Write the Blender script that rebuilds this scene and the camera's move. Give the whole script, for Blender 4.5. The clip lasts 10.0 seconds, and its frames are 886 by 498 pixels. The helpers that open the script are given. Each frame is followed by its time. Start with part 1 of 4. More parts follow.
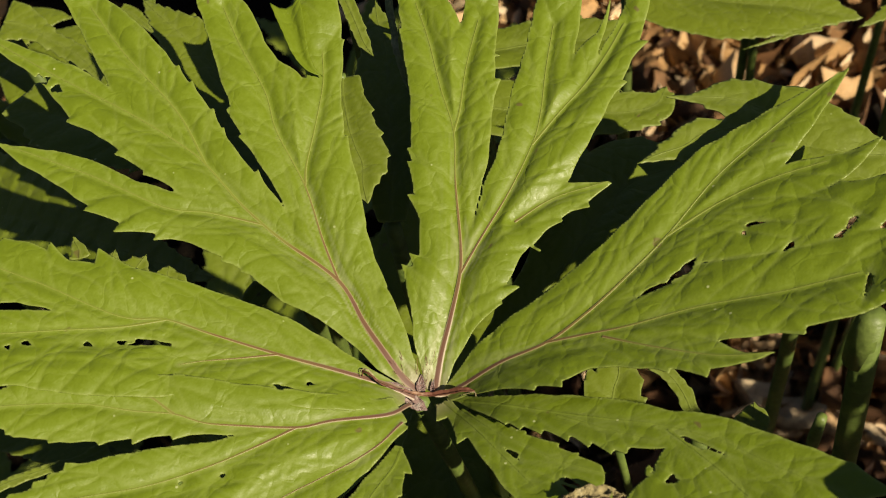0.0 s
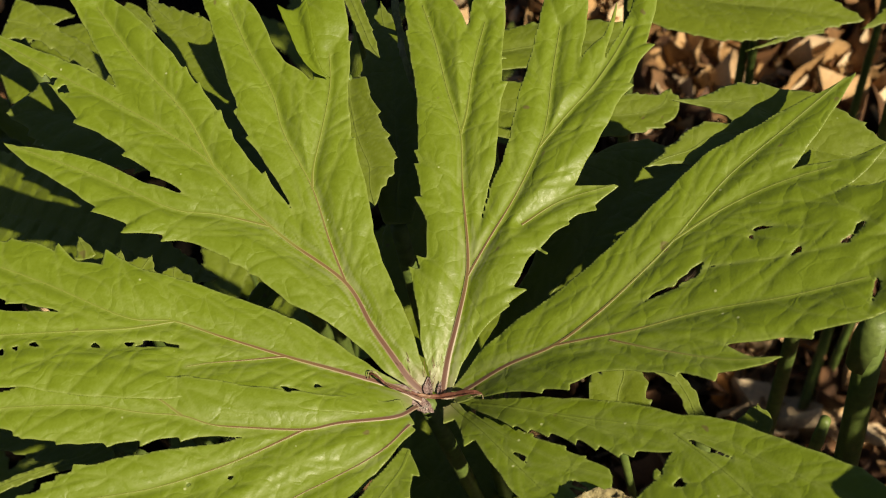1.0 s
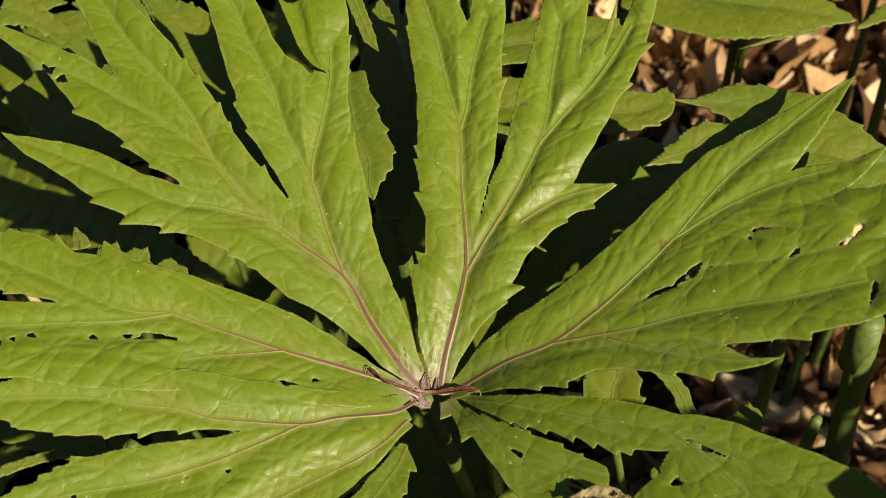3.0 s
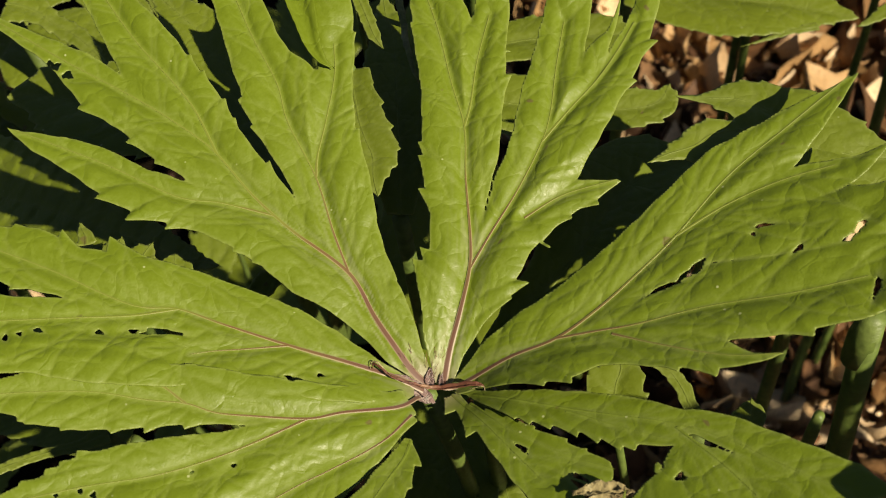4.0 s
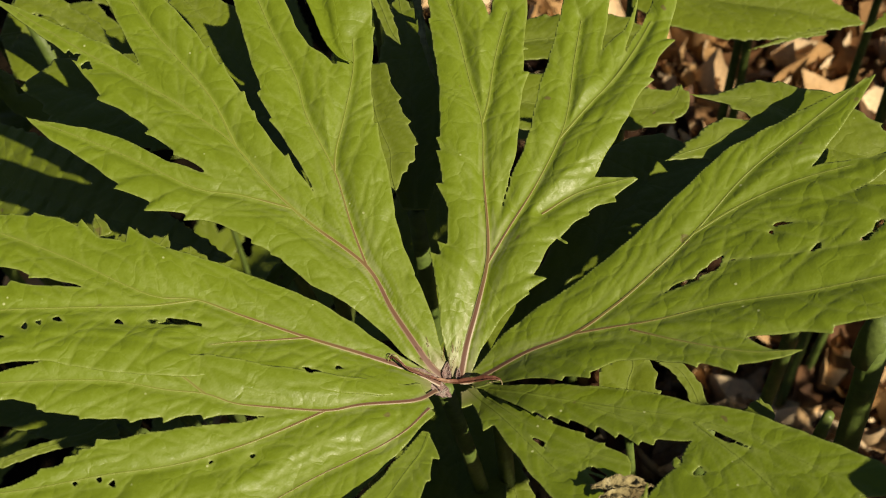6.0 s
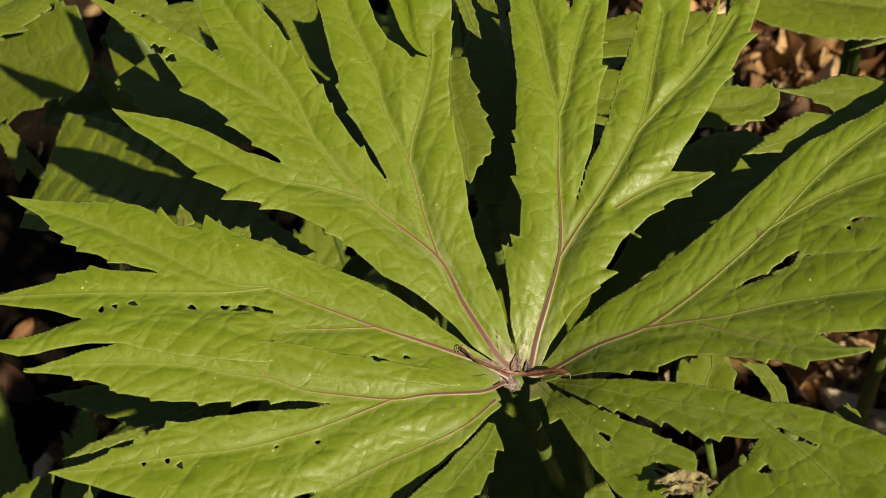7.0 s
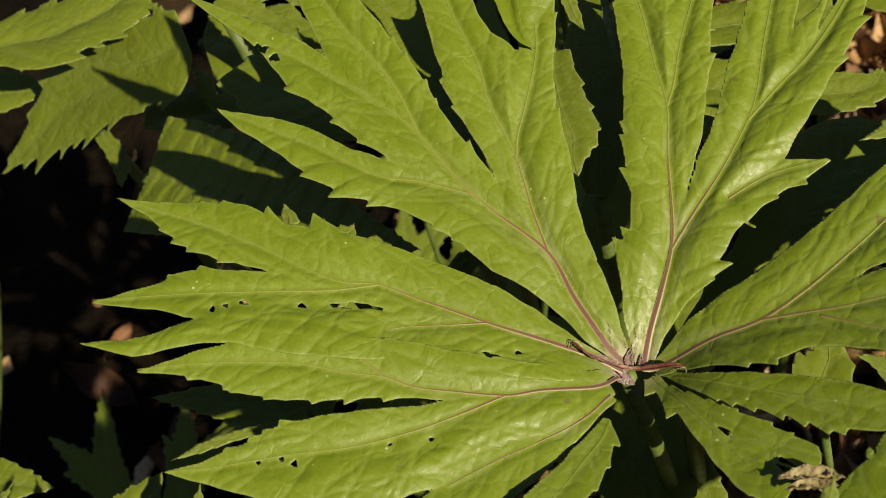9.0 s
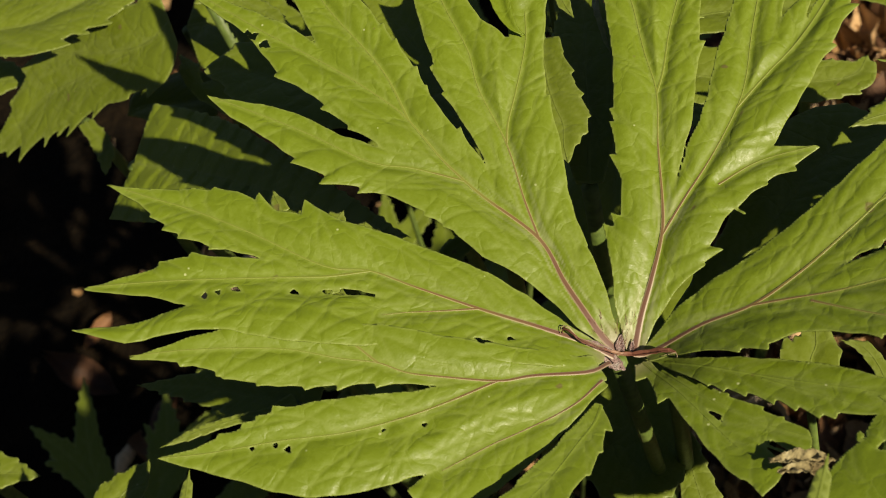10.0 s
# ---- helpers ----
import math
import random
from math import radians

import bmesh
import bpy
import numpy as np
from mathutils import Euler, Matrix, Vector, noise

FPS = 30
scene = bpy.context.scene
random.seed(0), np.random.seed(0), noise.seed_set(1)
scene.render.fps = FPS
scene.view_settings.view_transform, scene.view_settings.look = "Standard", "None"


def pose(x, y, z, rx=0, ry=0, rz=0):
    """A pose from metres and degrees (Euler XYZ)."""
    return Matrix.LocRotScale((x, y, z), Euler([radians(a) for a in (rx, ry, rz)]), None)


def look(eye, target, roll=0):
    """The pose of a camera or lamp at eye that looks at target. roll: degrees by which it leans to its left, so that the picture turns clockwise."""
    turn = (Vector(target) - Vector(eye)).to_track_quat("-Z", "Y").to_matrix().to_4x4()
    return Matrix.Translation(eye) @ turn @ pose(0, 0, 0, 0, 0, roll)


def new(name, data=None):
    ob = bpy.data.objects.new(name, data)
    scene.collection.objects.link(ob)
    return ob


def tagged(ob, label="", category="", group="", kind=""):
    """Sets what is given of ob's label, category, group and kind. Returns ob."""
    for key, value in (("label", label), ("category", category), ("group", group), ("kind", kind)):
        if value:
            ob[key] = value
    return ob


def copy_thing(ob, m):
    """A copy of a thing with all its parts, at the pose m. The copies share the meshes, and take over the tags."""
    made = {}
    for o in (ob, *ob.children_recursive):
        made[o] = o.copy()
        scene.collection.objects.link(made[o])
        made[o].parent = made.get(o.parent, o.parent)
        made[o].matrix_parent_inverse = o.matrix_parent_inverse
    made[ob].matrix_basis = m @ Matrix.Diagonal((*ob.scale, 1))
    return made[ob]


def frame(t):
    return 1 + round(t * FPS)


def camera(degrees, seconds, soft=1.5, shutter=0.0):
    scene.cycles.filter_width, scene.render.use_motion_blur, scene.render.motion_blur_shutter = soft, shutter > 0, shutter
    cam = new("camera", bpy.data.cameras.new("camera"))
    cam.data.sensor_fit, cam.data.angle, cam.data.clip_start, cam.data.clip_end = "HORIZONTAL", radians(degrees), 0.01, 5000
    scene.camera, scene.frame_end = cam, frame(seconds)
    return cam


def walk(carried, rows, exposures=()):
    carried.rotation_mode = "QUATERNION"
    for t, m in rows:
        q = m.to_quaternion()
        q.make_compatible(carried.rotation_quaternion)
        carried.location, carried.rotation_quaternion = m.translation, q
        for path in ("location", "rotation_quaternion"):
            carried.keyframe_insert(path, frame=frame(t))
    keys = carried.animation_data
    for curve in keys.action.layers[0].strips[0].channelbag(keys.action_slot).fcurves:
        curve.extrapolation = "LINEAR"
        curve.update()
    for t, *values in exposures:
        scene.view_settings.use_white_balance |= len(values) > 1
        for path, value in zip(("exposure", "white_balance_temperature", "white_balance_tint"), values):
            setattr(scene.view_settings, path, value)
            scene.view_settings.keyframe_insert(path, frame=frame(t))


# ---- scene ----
DEGREES = 36
cam = camera(DEGREES, 10.0, soft=1.0)
cam.data.dof.use_dof = True
cam.data.dof.focus_distance = 0.48
cam.data.dof.aperture_fstop = 24
PATH = [
    (0, look((0.0279, -0.2138, 0.8075), (-0.0006, 0.0447, 0.4403), -5.48)),
    (0.5, look((0.0258, -0.2135, 0.8082), (-0.0018, 0.0451, 0.4410), -5.29)),
    (1, look((0.0231, -0.2126, 0.8097), (-0.0029, 0.0448, 0.4416), -4.83)),
    (1.5, look((0.0182, -0.2125, 0.8121), (-0.0032, 0.0439, 0.4430), -3.59)),
    (2, look((0.0159, -0.2127, 0.8125), (-0.0031, 0.0432, 0.4428), -3.18)),
    (3.5, look((0.0162, -0.2107, 0.8120), (-0.0025, 0.0434, 0.4411), -2.60)),
    (4, look((0.0149, -0.2129, 0.8132), (-0.0038, 0.0411, 0.4422), -2.69)),
    (4.5, look((0.0145, -0.2102, 0.8130), (-0.0036, 0.0407, 0.4399), -2.11)),
    (5, look((0.0161, -0.2125, 0.8134), (-0.0031, 0.0403, 0.4417), -2.62)),
    (5.5, look((0.0030, -0.2139, 0.8160), (-0.0076, 0.0394, 0.4442), -0.60)),
    (6.8, look((0.0157, -0.2221, 0.8067), (-0.0267, 0.0363, 0.4407), -5.35)),
    (7, look((0.0215, -0.2216, 0.8076), (-0.0331, 0.0348, 0.4418), -7.45)),
    (7.5, look((0.0186, -0.2172, 0.8097), (-0.0454, 0.0333, 0.4414), -9.92)),
    (8, look((0.0243, -0.2150, 0.8093), (-0.0557, 0.0318, 0.4417), -13.13)),
    (8.5, look((0.0165, -0.2196, 0.8061), (-0.0636, 0.0314, 0.4413), -12.73)),
    (9, look((0.0126, -0.2217, 0.8032), (-0.0692, 0.0321, 0.4407), -13.20)),
    (9.5, look((0.0085, -0.2229, 0.8025), (-0.0675, 0.0320, 0.4396), -12.41)),
    (10, look((0.0076, -0.2239, 0.8044), (-0.0661, 0.0280, 0.4389), -12.00)),
]
walk(cam, PATH, exposures=[(0.0, 0.85, 6850, 10), (4.0, 0.85, 6850, 10), (5.5, 0.77, 6850, 10), (8.5, 0.81, 6850, 10), (10.0, 0.81, 6850, 10)])

# ---- sky, sun ----
SUN = Vector((0.80, -0.68, 1.0)).normalized()
world = bpy.data.worlds.new("sky")
scene.world = world
world.use_nodes = True
wn = world.node_tree.nodes
sky = wn.new("ShaderNodeTexSky")
sky.sky_type = "NISHITA"
sky.sun_disc = False
sky.sun_elevation = math.asin(SUN.z)
sky.sun_rotation = math.atan2(SUN.x, SUN.y)
wn["Background"].inputs["Strength"].default_value = 0.022
world.node_tree.links.new(sky.outputs["Color"], wn["Background"].inputs["Color"])
sun_data = bpy.data.lights.new("sun", "SUN")
sun_data.energy = 4.2
sun_data.angle = radians(0.55)
sun_data.color = (1.0, 0.90, 0.70)
sun = new("sun", sun_data)
sun.matrix_world = look(SUN * 10, (0, 0, 0))


# ---- materials ----
def nodes_of(name):
    m = bpy.data.materials.new(name)
    m.use_nodes = True
    nt = m.node_tree
    return m, nt, nt.nodes["Principled BSDF"]


def node(nt, kind, **inputs):
    n = nt.nodes.new(kind)
    for key, value in inputs.items():
        n.inputs[key.replace("_", " ")].default_value = value
    return n


def ramp(nt, fac, stops):
    r = nt.nodes.new("ShaderNodeValToRGB")
    while len(r.color_ramp.elements) < len(stops):
        r.color_ramp.elements.new(0.5)
    for e, (at, col) in zip(r.color_ramp.elements, stops):
        e.position, e.color = at, (*col, 1)
    nt.links.new(fac, r.inputs["Fac"])
    return r.outputs["Color"]


def blend(nt, fac, a, b, mode="MIX"):
    m = nt.nodes.new("ShaderNodeMix")
    m.data_type, m.blend_type = "RGBA", mode
    for sock, v in ((m.inputs["Factor"], fac), (m.inputs["A"], a), (m.inputs["B"], b)):
        if isinstance(v, bpy.types.NodeSocket):
            nt.links.new(v, sock)
        else:
            sock.default_value = v if sock.type == "VALUE" else (*v, 1)
    return m.outputs["Result"]


def noise_tex(nt, scale, detail=3.0, rough=0.55):
    n = node(nt, "ShaderNodeTexNoise", Scale=scale, Detail=detail, Roughness=rough)
    c = nt.nodes.new("ShaderNodeTexCoord")
    nt.links.new(c.outputs["Object"], n.inputs["Vector"])
    return n


def leaf_material(name, low, high, pale, gloss=0.47, through_share=0.16, down_and_glint=False):
    """A leaf's skin: mottled green, paler along the veins, finely puckered, letting some light through."""
    m, nt, p = nodes_of(name)
    n1, n2 = noise_tex(nt, 22, 3), noise_tex(nt, 620, 4)
    col = ramp(nt, n1.outputs["Fac"], [(0.3, low), (0.72, high)])
    fine = ramp(nt, n2.outputs["Fac"], [(0.3, (0.95, 0.95, 0.95)), (0.7, (1.04, 1.04, 1.03))])
    col = blend(nt, 1.0, col, fine, "MULTIPLY")
    at = nt.nodes.new("ShaderNodeAttribute")
    at.attribute_name = "vein"
    half = nt.nodes.new("ShaderNodeMath")
    half.operation = "MULTIPLY"
    half.inputs[1].default_value = 0.7
    nt.links.new(at.outputs["Fac"], half.inputs[0])
    col = blend(nt, half.outputs[0], col, pale)
    # a net of veinlets with the skin swelling between them
    warp = noise_tex(nt, 70, 2)
    here = nt.nodes.new("ShaderNodeTexCoord")
    shift = nt.nodes.new("ShaderNodeVectorMath")
    shift.operation = "MULTIPLY_ADD"
    shift.inputs[1].default_value = (0.016, 0.016, 0.016)
    nt.links.new(warp.outputs["Color"], shift.inputs[0])
    nt.links.new(here.outputs["Object"], shift.inputs[2])
    net = node(nt, "ShaderNodeTexVoronoi", Scale=88.0)
    net.feature = "DISTANCE_TO_EDGE"
    nt.links.new(shift.outputs[0], net.inputs["Vector"])
    swell = ramp(nt, net.outputs["Distance"], [(0.0, (0, 0, 0)), (0.08, (0.35, 0.35, 0.35)), (0.2, (0.75, 0.75, 0.75)), (0.45, (1, 1, 1))])
    line = ramp(nt, net.outputs["Distance"], [(0.0, (1, 1, 1)), (0.022, (0, 0, 0))])
    patchy = ramp(nt, n1.outputs["Fac"], [(0.42, (0, 0, 0)), (0.62, (0.25, 0.25, 0.25))])
    col = blend(nt, blend(nt, 1.0, line, patchy, "MULTIPLY"), col, pale)
    # pale streaks: down by the hub, and glints along the ribs painted in
    if down_and_glint:
        down = nt.nodes.new("ShaderNodeAttribute")
        down.attribute_name = "down"
        col = blend(nt, down.outputs["Fac"], col, (0.36, 0.37, 0.22))
        g = nt.nodes.new("ShaderNodeNewGeometry")
        dist = nt.nodes.new("ShaderNodeVectorMath")
        dist.operation = "DISTANCE"
        dist.inputs[1].default_value = (-0.008, 0.0, 0.42)
        nt.links.new(g.outputs["Position"], dist.inputs[0])
        felt = node(nt, "ShaderNodeMapRange", From_Min=0.004, From_Max=0.013, To_Min=0.6, To_Max=0.0)
        nt.links.new(dist.outputs["Value"], felt.inputs["Value"])
        col = blend(nt, felt.outputs["Result"], col, (0.24, 0.17, 0.13))
    # pale dust, a grain here and there
    dust = node(nt, "ShaderNodeTexVoronoi", Scale=150.0)
    nt.links.new(here.outputs["Object"], dust.inputs["Vector"])
    grain = ramp(nt, dust.outputs["Distance"], [(0.05, (1, 1, 1)), (0.08, (0, 0, 0))])
    rare = ramp(nt, noise_tex(nt, 55, 1).outputs["Fac"], [(0.56, (0, 0, 0)), (0.60, (0.8, 0.8, 0.8))])
    col = blend(nt, blend(nt, 1.0, grain, rare, "MULTIPLY"), col, (0.42, 0.46, 0.22))
    # brown specks
    n3 = noise_tex(nt, 95, 2)
    speck = ramp(nt, n3.outputs["Fac"], [(0.735, (0, 0, 0)), (0.76, (1, 1, 1))])
    col = blend(nt, speck, col, (0.13, 0.12, 0.03))
    nt.links.new(col, p.inputs["Base Color"])
    rough = ramp(nt, n2.outputs["Fac"], [(0.3, (gloss - 0.08,) * 3), (0.7, (gloss + 0.12,) * 3)])
    nt.links.new(rough, p.inputs["Roughness"])
    p.inputs["Specular IOR Level"].default_value = 0.44
    vor = node(nt, "ShaderNodeTexVoronoi", Scale=800.0)
    vor.feature = "DISTANCE_TO_EDGE"
    c = nt.nodes.new("ShaderNodeTexCoord")
    nt.links.new(c.outputs["Object"], vor.inputs["Vector"])
    b1 = node(nt, "ShaderNodeBump", Strength=0.10, Distance=0.0006)
    nt.links.new(vor.outputs["Distance"], b1.inputs["Height"])
    b0 = node(nt, "ShaderNodeBump", Strength=0.24, Distance=0.0012)
    nt.links.new(swell, b0.inputs["Height"])
    nt.links.new(b0.outputs["Normal"], b1.inputs["Normal"])
    b2 = node(nt, "ShaderNodeBump", Strength=0.06, Distance=0.0010)
    nt.links.new(n2.outputs["Fac"], b2.inputs["Height"])
    nt.links.new(b1.outputs["Normal"], b2.inputs["Normal"])
    nt.links.new(b2.outputs["Normal"], p.inputs["Normal"])
    tr = nt.nodes.new("ShaderNodeBsdfTranslucent")
    glow = blend(nt, 1.0, col, (1.0, 1.05, 0.5), "MULTIPLY")
    nt.links.new(glow, tr.inputs["Color"])
    mix = nt.nodes.new("ShaderNodeMixShader")
    mix.inputs["Fac"].default_value = through_share
    nt.links.new(p.outputs["BSDF"], mix.inputs[1])
    nt.links.new(tr.outputs["BSDF"], mix.inputs[2])
    nt.links.new(mix.outputs[0], nt.nodes["Material Output"].inputs["Surface"])
    return m


def plain_material(name, stops, scale, rough=0.7, bump=0.4, depth=0.001, fine=6.0, per_island=0.0):
    """Stops of colour over noise at two scales, with relief; per_island: how far loose pieces differ in tone."""
    m, nt, p = nodes_of(name)
    n1, n2 = noise_tex(nt, scale, 4), noise_tex(nt, scale * fine, 4)
    fac = n1.outputs["Fac"]
    if per_island:
        g = nt.nodes.new("ShaderNodeNewGeometry")
        mm = nt.nodes.new("ShaderNodeMix")
        mm.inputs["Factor"].default_value = per_island
        nt.links.new(n1.outputs["Fac"], mm.inputs["A"])
        nt.links.new(g.outputs["Random Per Island"], mm.inputs["B"])
        fac = mm.outputs["Result"]
    col = ramp(nt, fac, stops)
    tone = ramp(nt, n2.outputs["Fac"], [(0.3, (0.75, 0.75, 0.75)), (0.7, (1.2, 1.2, 1.2))])
    col = blend(nt, 1.0, col, tone, "MULTIPLY")
    nt.links.new(col, p.inputs["Base Color"])
    p.inputs["Roughness"].default_value = rough
    p.inputs["Specular IOR Level"].default_value = 0.08 if rough > 0.9 else 0.4
    b = node(nt, "ShaderNodeBump", Strength=bump, Distance=depth)
    nt.links.new(n2.outputs["Fac"], b.inputs["Height"])
    nt.links.new(b.outputs["Normal"], p.inputs["Normal"])
    return m


def vein_material():
    """Dull red by the hub, fading into pale green along the lobes."""
    m, nt, p = nodes_of("leaf_vein")
    c = nt.nodes.new("ShaderNodeTexCoord")
    d = nt.nodes.new("ShaderNodeVectorMath")
    d.operation = "DISTANCE"
    g = nt.nodes.new("ShaderNodeNewGeometry")
    nt.links.new(g.outputs["Position"], d.inputs[0])
    d.inputs[1].default_value = (-0.008, 0.0, 0.42)
    mr = node(nt, "ShaderNodeMapRange", From_Min=0.0, From_Max=0.2)
    nt.links.new(d.outputs["Value"], mr.inputs["Value"])
    n1 = noise_tex(nt, 60, 3)
    add = nt.nodes.new("ShaderNodeMath")
    add.operation = "MULTIPLY_ADD"
    add.inputs[1].default_value, add.inputs[2].default_value = 0.3, -0.15
    nt.links.new(n1.outputs["Fac"], add.inputs[0])
    s = nt.nodes.new("ShaderNodeMath")
    nt.links.new(mr.outputs["Result"], s.inputs[0])
    nt.links.new(add.outputs[0], s.inputs[1])
    col = ramp(nt, s.outputs[0], [(0.0, (0.135, 0.075, 0.058)), (0.1, (0.115, 0.052, 0.032)), (0.3, (0.135, 0.085, 0.026)), (0.45, (0.15, 0.18, 0.02))])
    at = nt.nodes.new("ShaderNodeAttribute")
    at.attribute_name = "rim"
    side = ramp(nt, s.outputs[0], [(0.0, (0.24, 0.17, 0.12)), (0.3, (0.23, 0.2, 0.075)), (0.5, (0.18, 0.21, 0.04))])
    col = blend(nt, at.outputs["Fac"], col, side)
    nt.links.new(col, p.inputs["Base Color"])
    p.inputs["Roughness"].default_value = 0.5
    return m


LEAF = leaf_material("umbrella_leaf_skin", (0.131, 0.181, 0.0085), (0.143, 0.197, 0.0098), (0.22, 0.27, 0.06), down_and_glint=True)
LEAF_LOW = leaf_material("lower_leaf_skin", (0.112, 0.148, 0.009), (0.140, 0.182, 0.012), (0.2, 0.24, 0.06), 0.5)
VEIN = vein_material()
STALK = plain_material("green_stalk", [(0.3, (0.07, 0.11, 0.02)), (0.7, (0.12, 0.16, 0.035))], 40, 0.5)
HUB = plain_material("hub_felt", [(0.3, (0.15, 0.075, 0.07)), (0.5, (0.27, 0.18, 0.165)), (0.72, (0.44, 0.38, 0.34))], 330, 0.8, 0.8, 0.002)
BRACT = plain_material("dry_bract", [(0.3, (0.07, 0.022, 0.014)), (0.6, (0.14, 0.052, 0.03)), (0.8, (0.30, 0.20, 0.11))], 90, 0.55)
PAPER = plain_material("withered_tissue", [(0.3, (0.14, 0.1, 0.04)), (0.55, (0.3, 0.25, 0.12)), (0.8, (0.44, 0.4, 0.27))], 110, 0.8, 0.6, 0.002)
FADED = plain_material("faded_leaf", [(0.3, (0.14, 0.17, 0.04)), (0.55, (0.25, 0.25, 0.1)), (0.8, (0.42, 0.4, 0.27))], 60, 0.75, 0.6, 0.002)
# brown soil taken down to near black: the leaves' shade is in its colour
SOIL = plain_material("shade_dark_soil", [(0.3, (0.003, 0.002, 0.001)), (0.55, (0.007, 0.0045, 0.002)), (0.8, (0.02, 0.012, 0.005))], 14, 0.95, 0.9, 0.01, 9)
LITTER = plain_material("leaf_litter", [(0.12, (0.03, 0.012, 0.006)), (0.36, (0.15, 0.07, 0.027)), (0.6, (0.40, 0.24, 0.10)), (0.85, (0.68, 0.52, 0.33))], 45, 0.65, 0.6, 0.002, 8, 0.8)


# ---- building leaves ----
def part(name, mesh, material, parent, label="", smooth=True):
    """Links a mesh as one object under a thing or a part."""
    if isinstance(mesh, bmesh.types.BMesh):
        data = bpy.data.meshes.new(name)
        mesh.to_mesh(data)
        mesh.free()
        mesh = data
    if material and not mesh.materials:
        mesh.materials.append(material)
    if smooth:
        mesh.shade_smooth()
    ob = new(name, mesh)
    if parent:
        ob.parent = parent
        ob.matrix_parent_inverse = parent.matrix_basis.inverted()
    if label:
        ob["label"] = label
    return ob


def thing(name, at, label, category, group="", kind=""):
    ob = new(name)
    ob.empty_display_size = 0.02
    ob.matrix_basis = Matrix.Translation(at)
    return tagged(ob, label, category, group, kind)


def spline(pts, step):
    """A smooth line through rows of numbers, the first two of which are x and y, at about even steps."""
    p = np.array(pts, float)
    p = np.vstack([2 * p[0] - p[1], p, 2 * p[-1] - p[-2]])
    rows = []
    for a, b, c, d in zip(p[:-3], p[1:-2], p[2:-1], p[3:]):
        n = max(2, int(np.hypot(*(c - b)[:2]) / step))
        t = (np.arange(n) / n)[:, None]
        row = (0.5 * (2 * b + (c - a) * t + (2 * a - 5 * b + 4 * c - d) * t**2 + (3 * b - a - 3 * c + d) * t**3))
        row[:, 2:] = (b + (c - b) * t)[:, 2:]
        rows.append(row)
    return np.vstack([*rows, p[-2:-1]])


def finger_outline(stations, rng, tooth, bare, teeth=None):
    """The toothed edge of one finger of a lobe, in millimetres: stations of x, y and half-width along its midline.
    Teeth point to the tip: either given, as share of the length and height (above 0: on the left edge), or by
    chance, with none on the first share, bare, of the edge."""
    s = spline(stations, 0.8)
    xy, w = s[:, :2], np.maximum(s[:, 2], 0)
    tan = np.gradient(xy, axis=0)
    tan /= np.hypot(tan[:, 0], tan[:, 1])[:, None] + 1e-9
    nor = np.stack([-tan[:, 1], tan[:, 0]], 1)
    run = np.r_[0, np.cumsum(np.hypot(*np.diff(xy, axis=0).T))]
    sides = []
    if teeth is not None:
        for side in (1, -1):
            lift = 0.14 * np.sin(run / 1.9 + side) * np.clip(w / 3.5, 0, 1)
            for share, size in teeth:
                if size * side > 0:
                    reach = 2.5 + 2.3 * abs(size)
                    k = (run - share * run[-1]) / reach + 1
                    lift = np.where((k >= 0) & (k < 1), np.maximum(lift, abs(size) * np.clip(k, 0, 1) ** 1.7), lift)
            sides.append(xy + side * nor * (w + lift)[:, None] + tan * (np.maximum(lift, 0) * 0.3)[:, None])
        return np.vstack([sides[0], sides[1][::-1]])
    for side in (1, -1):
        lift, at = np.zeros(len(run)), rng.uniform(0, 6)
        while at < run[-1]:
            gap = rng.uniform(5.0, 11.0) * (0.6 + tooth / 5)
            size = tooth * rng.uniform(0.45, 1.25)
            k = (run - at) / gap
            lift = np.where((k >= 0) & (k < 1), size * np.clip(k, 0, 1) ** 2.2, lift)
            at += gap
        share = np.clip((run / run[-1] - bare) / 0.08, 0, 1) * np.clip(w / 3.5, 0, 1)
        lift *= share
        sides.append(xy + side * nor * (w + lift - tooth * 0.25 * share)[:, None] + tan * (lift * 0.75)[:, None])
    return np.vstack([sides[0], sides[1][::-1]])


def edge_field(poly, px, py):
    """How far inside a closed outline points lie, in millimetres; negative outside."""
    a, b = poly, np.roll(poly, -1, axis=0)
    keep = np.hypot(*(b - a).T) > 1e-6
    a, b = a[keep], b[keep]
    best, inside = np.full(px.shape, 1e9), np.zeros(px.shape, bool)
    for (ax, ay), (bx, by) in zip(a, b):
        dx, dy = bx - ax, by - ay
        t = np.clip(((px - ax) * dx + (py - ay) * dy) / (dx * dx + dy * dy), 0, 1)
        best = np.minimum(best, (px - ax - t * dx) ** 2 + (py - ay - t * dy) ** 2)
        if ay != by:
            cross = ((ay > py) != (by > py)) & (px < ax + (py - ay) / dy * dx)
            inside ^= cross
    return np.where(inside, 1, -1) * np.sqrt(best)


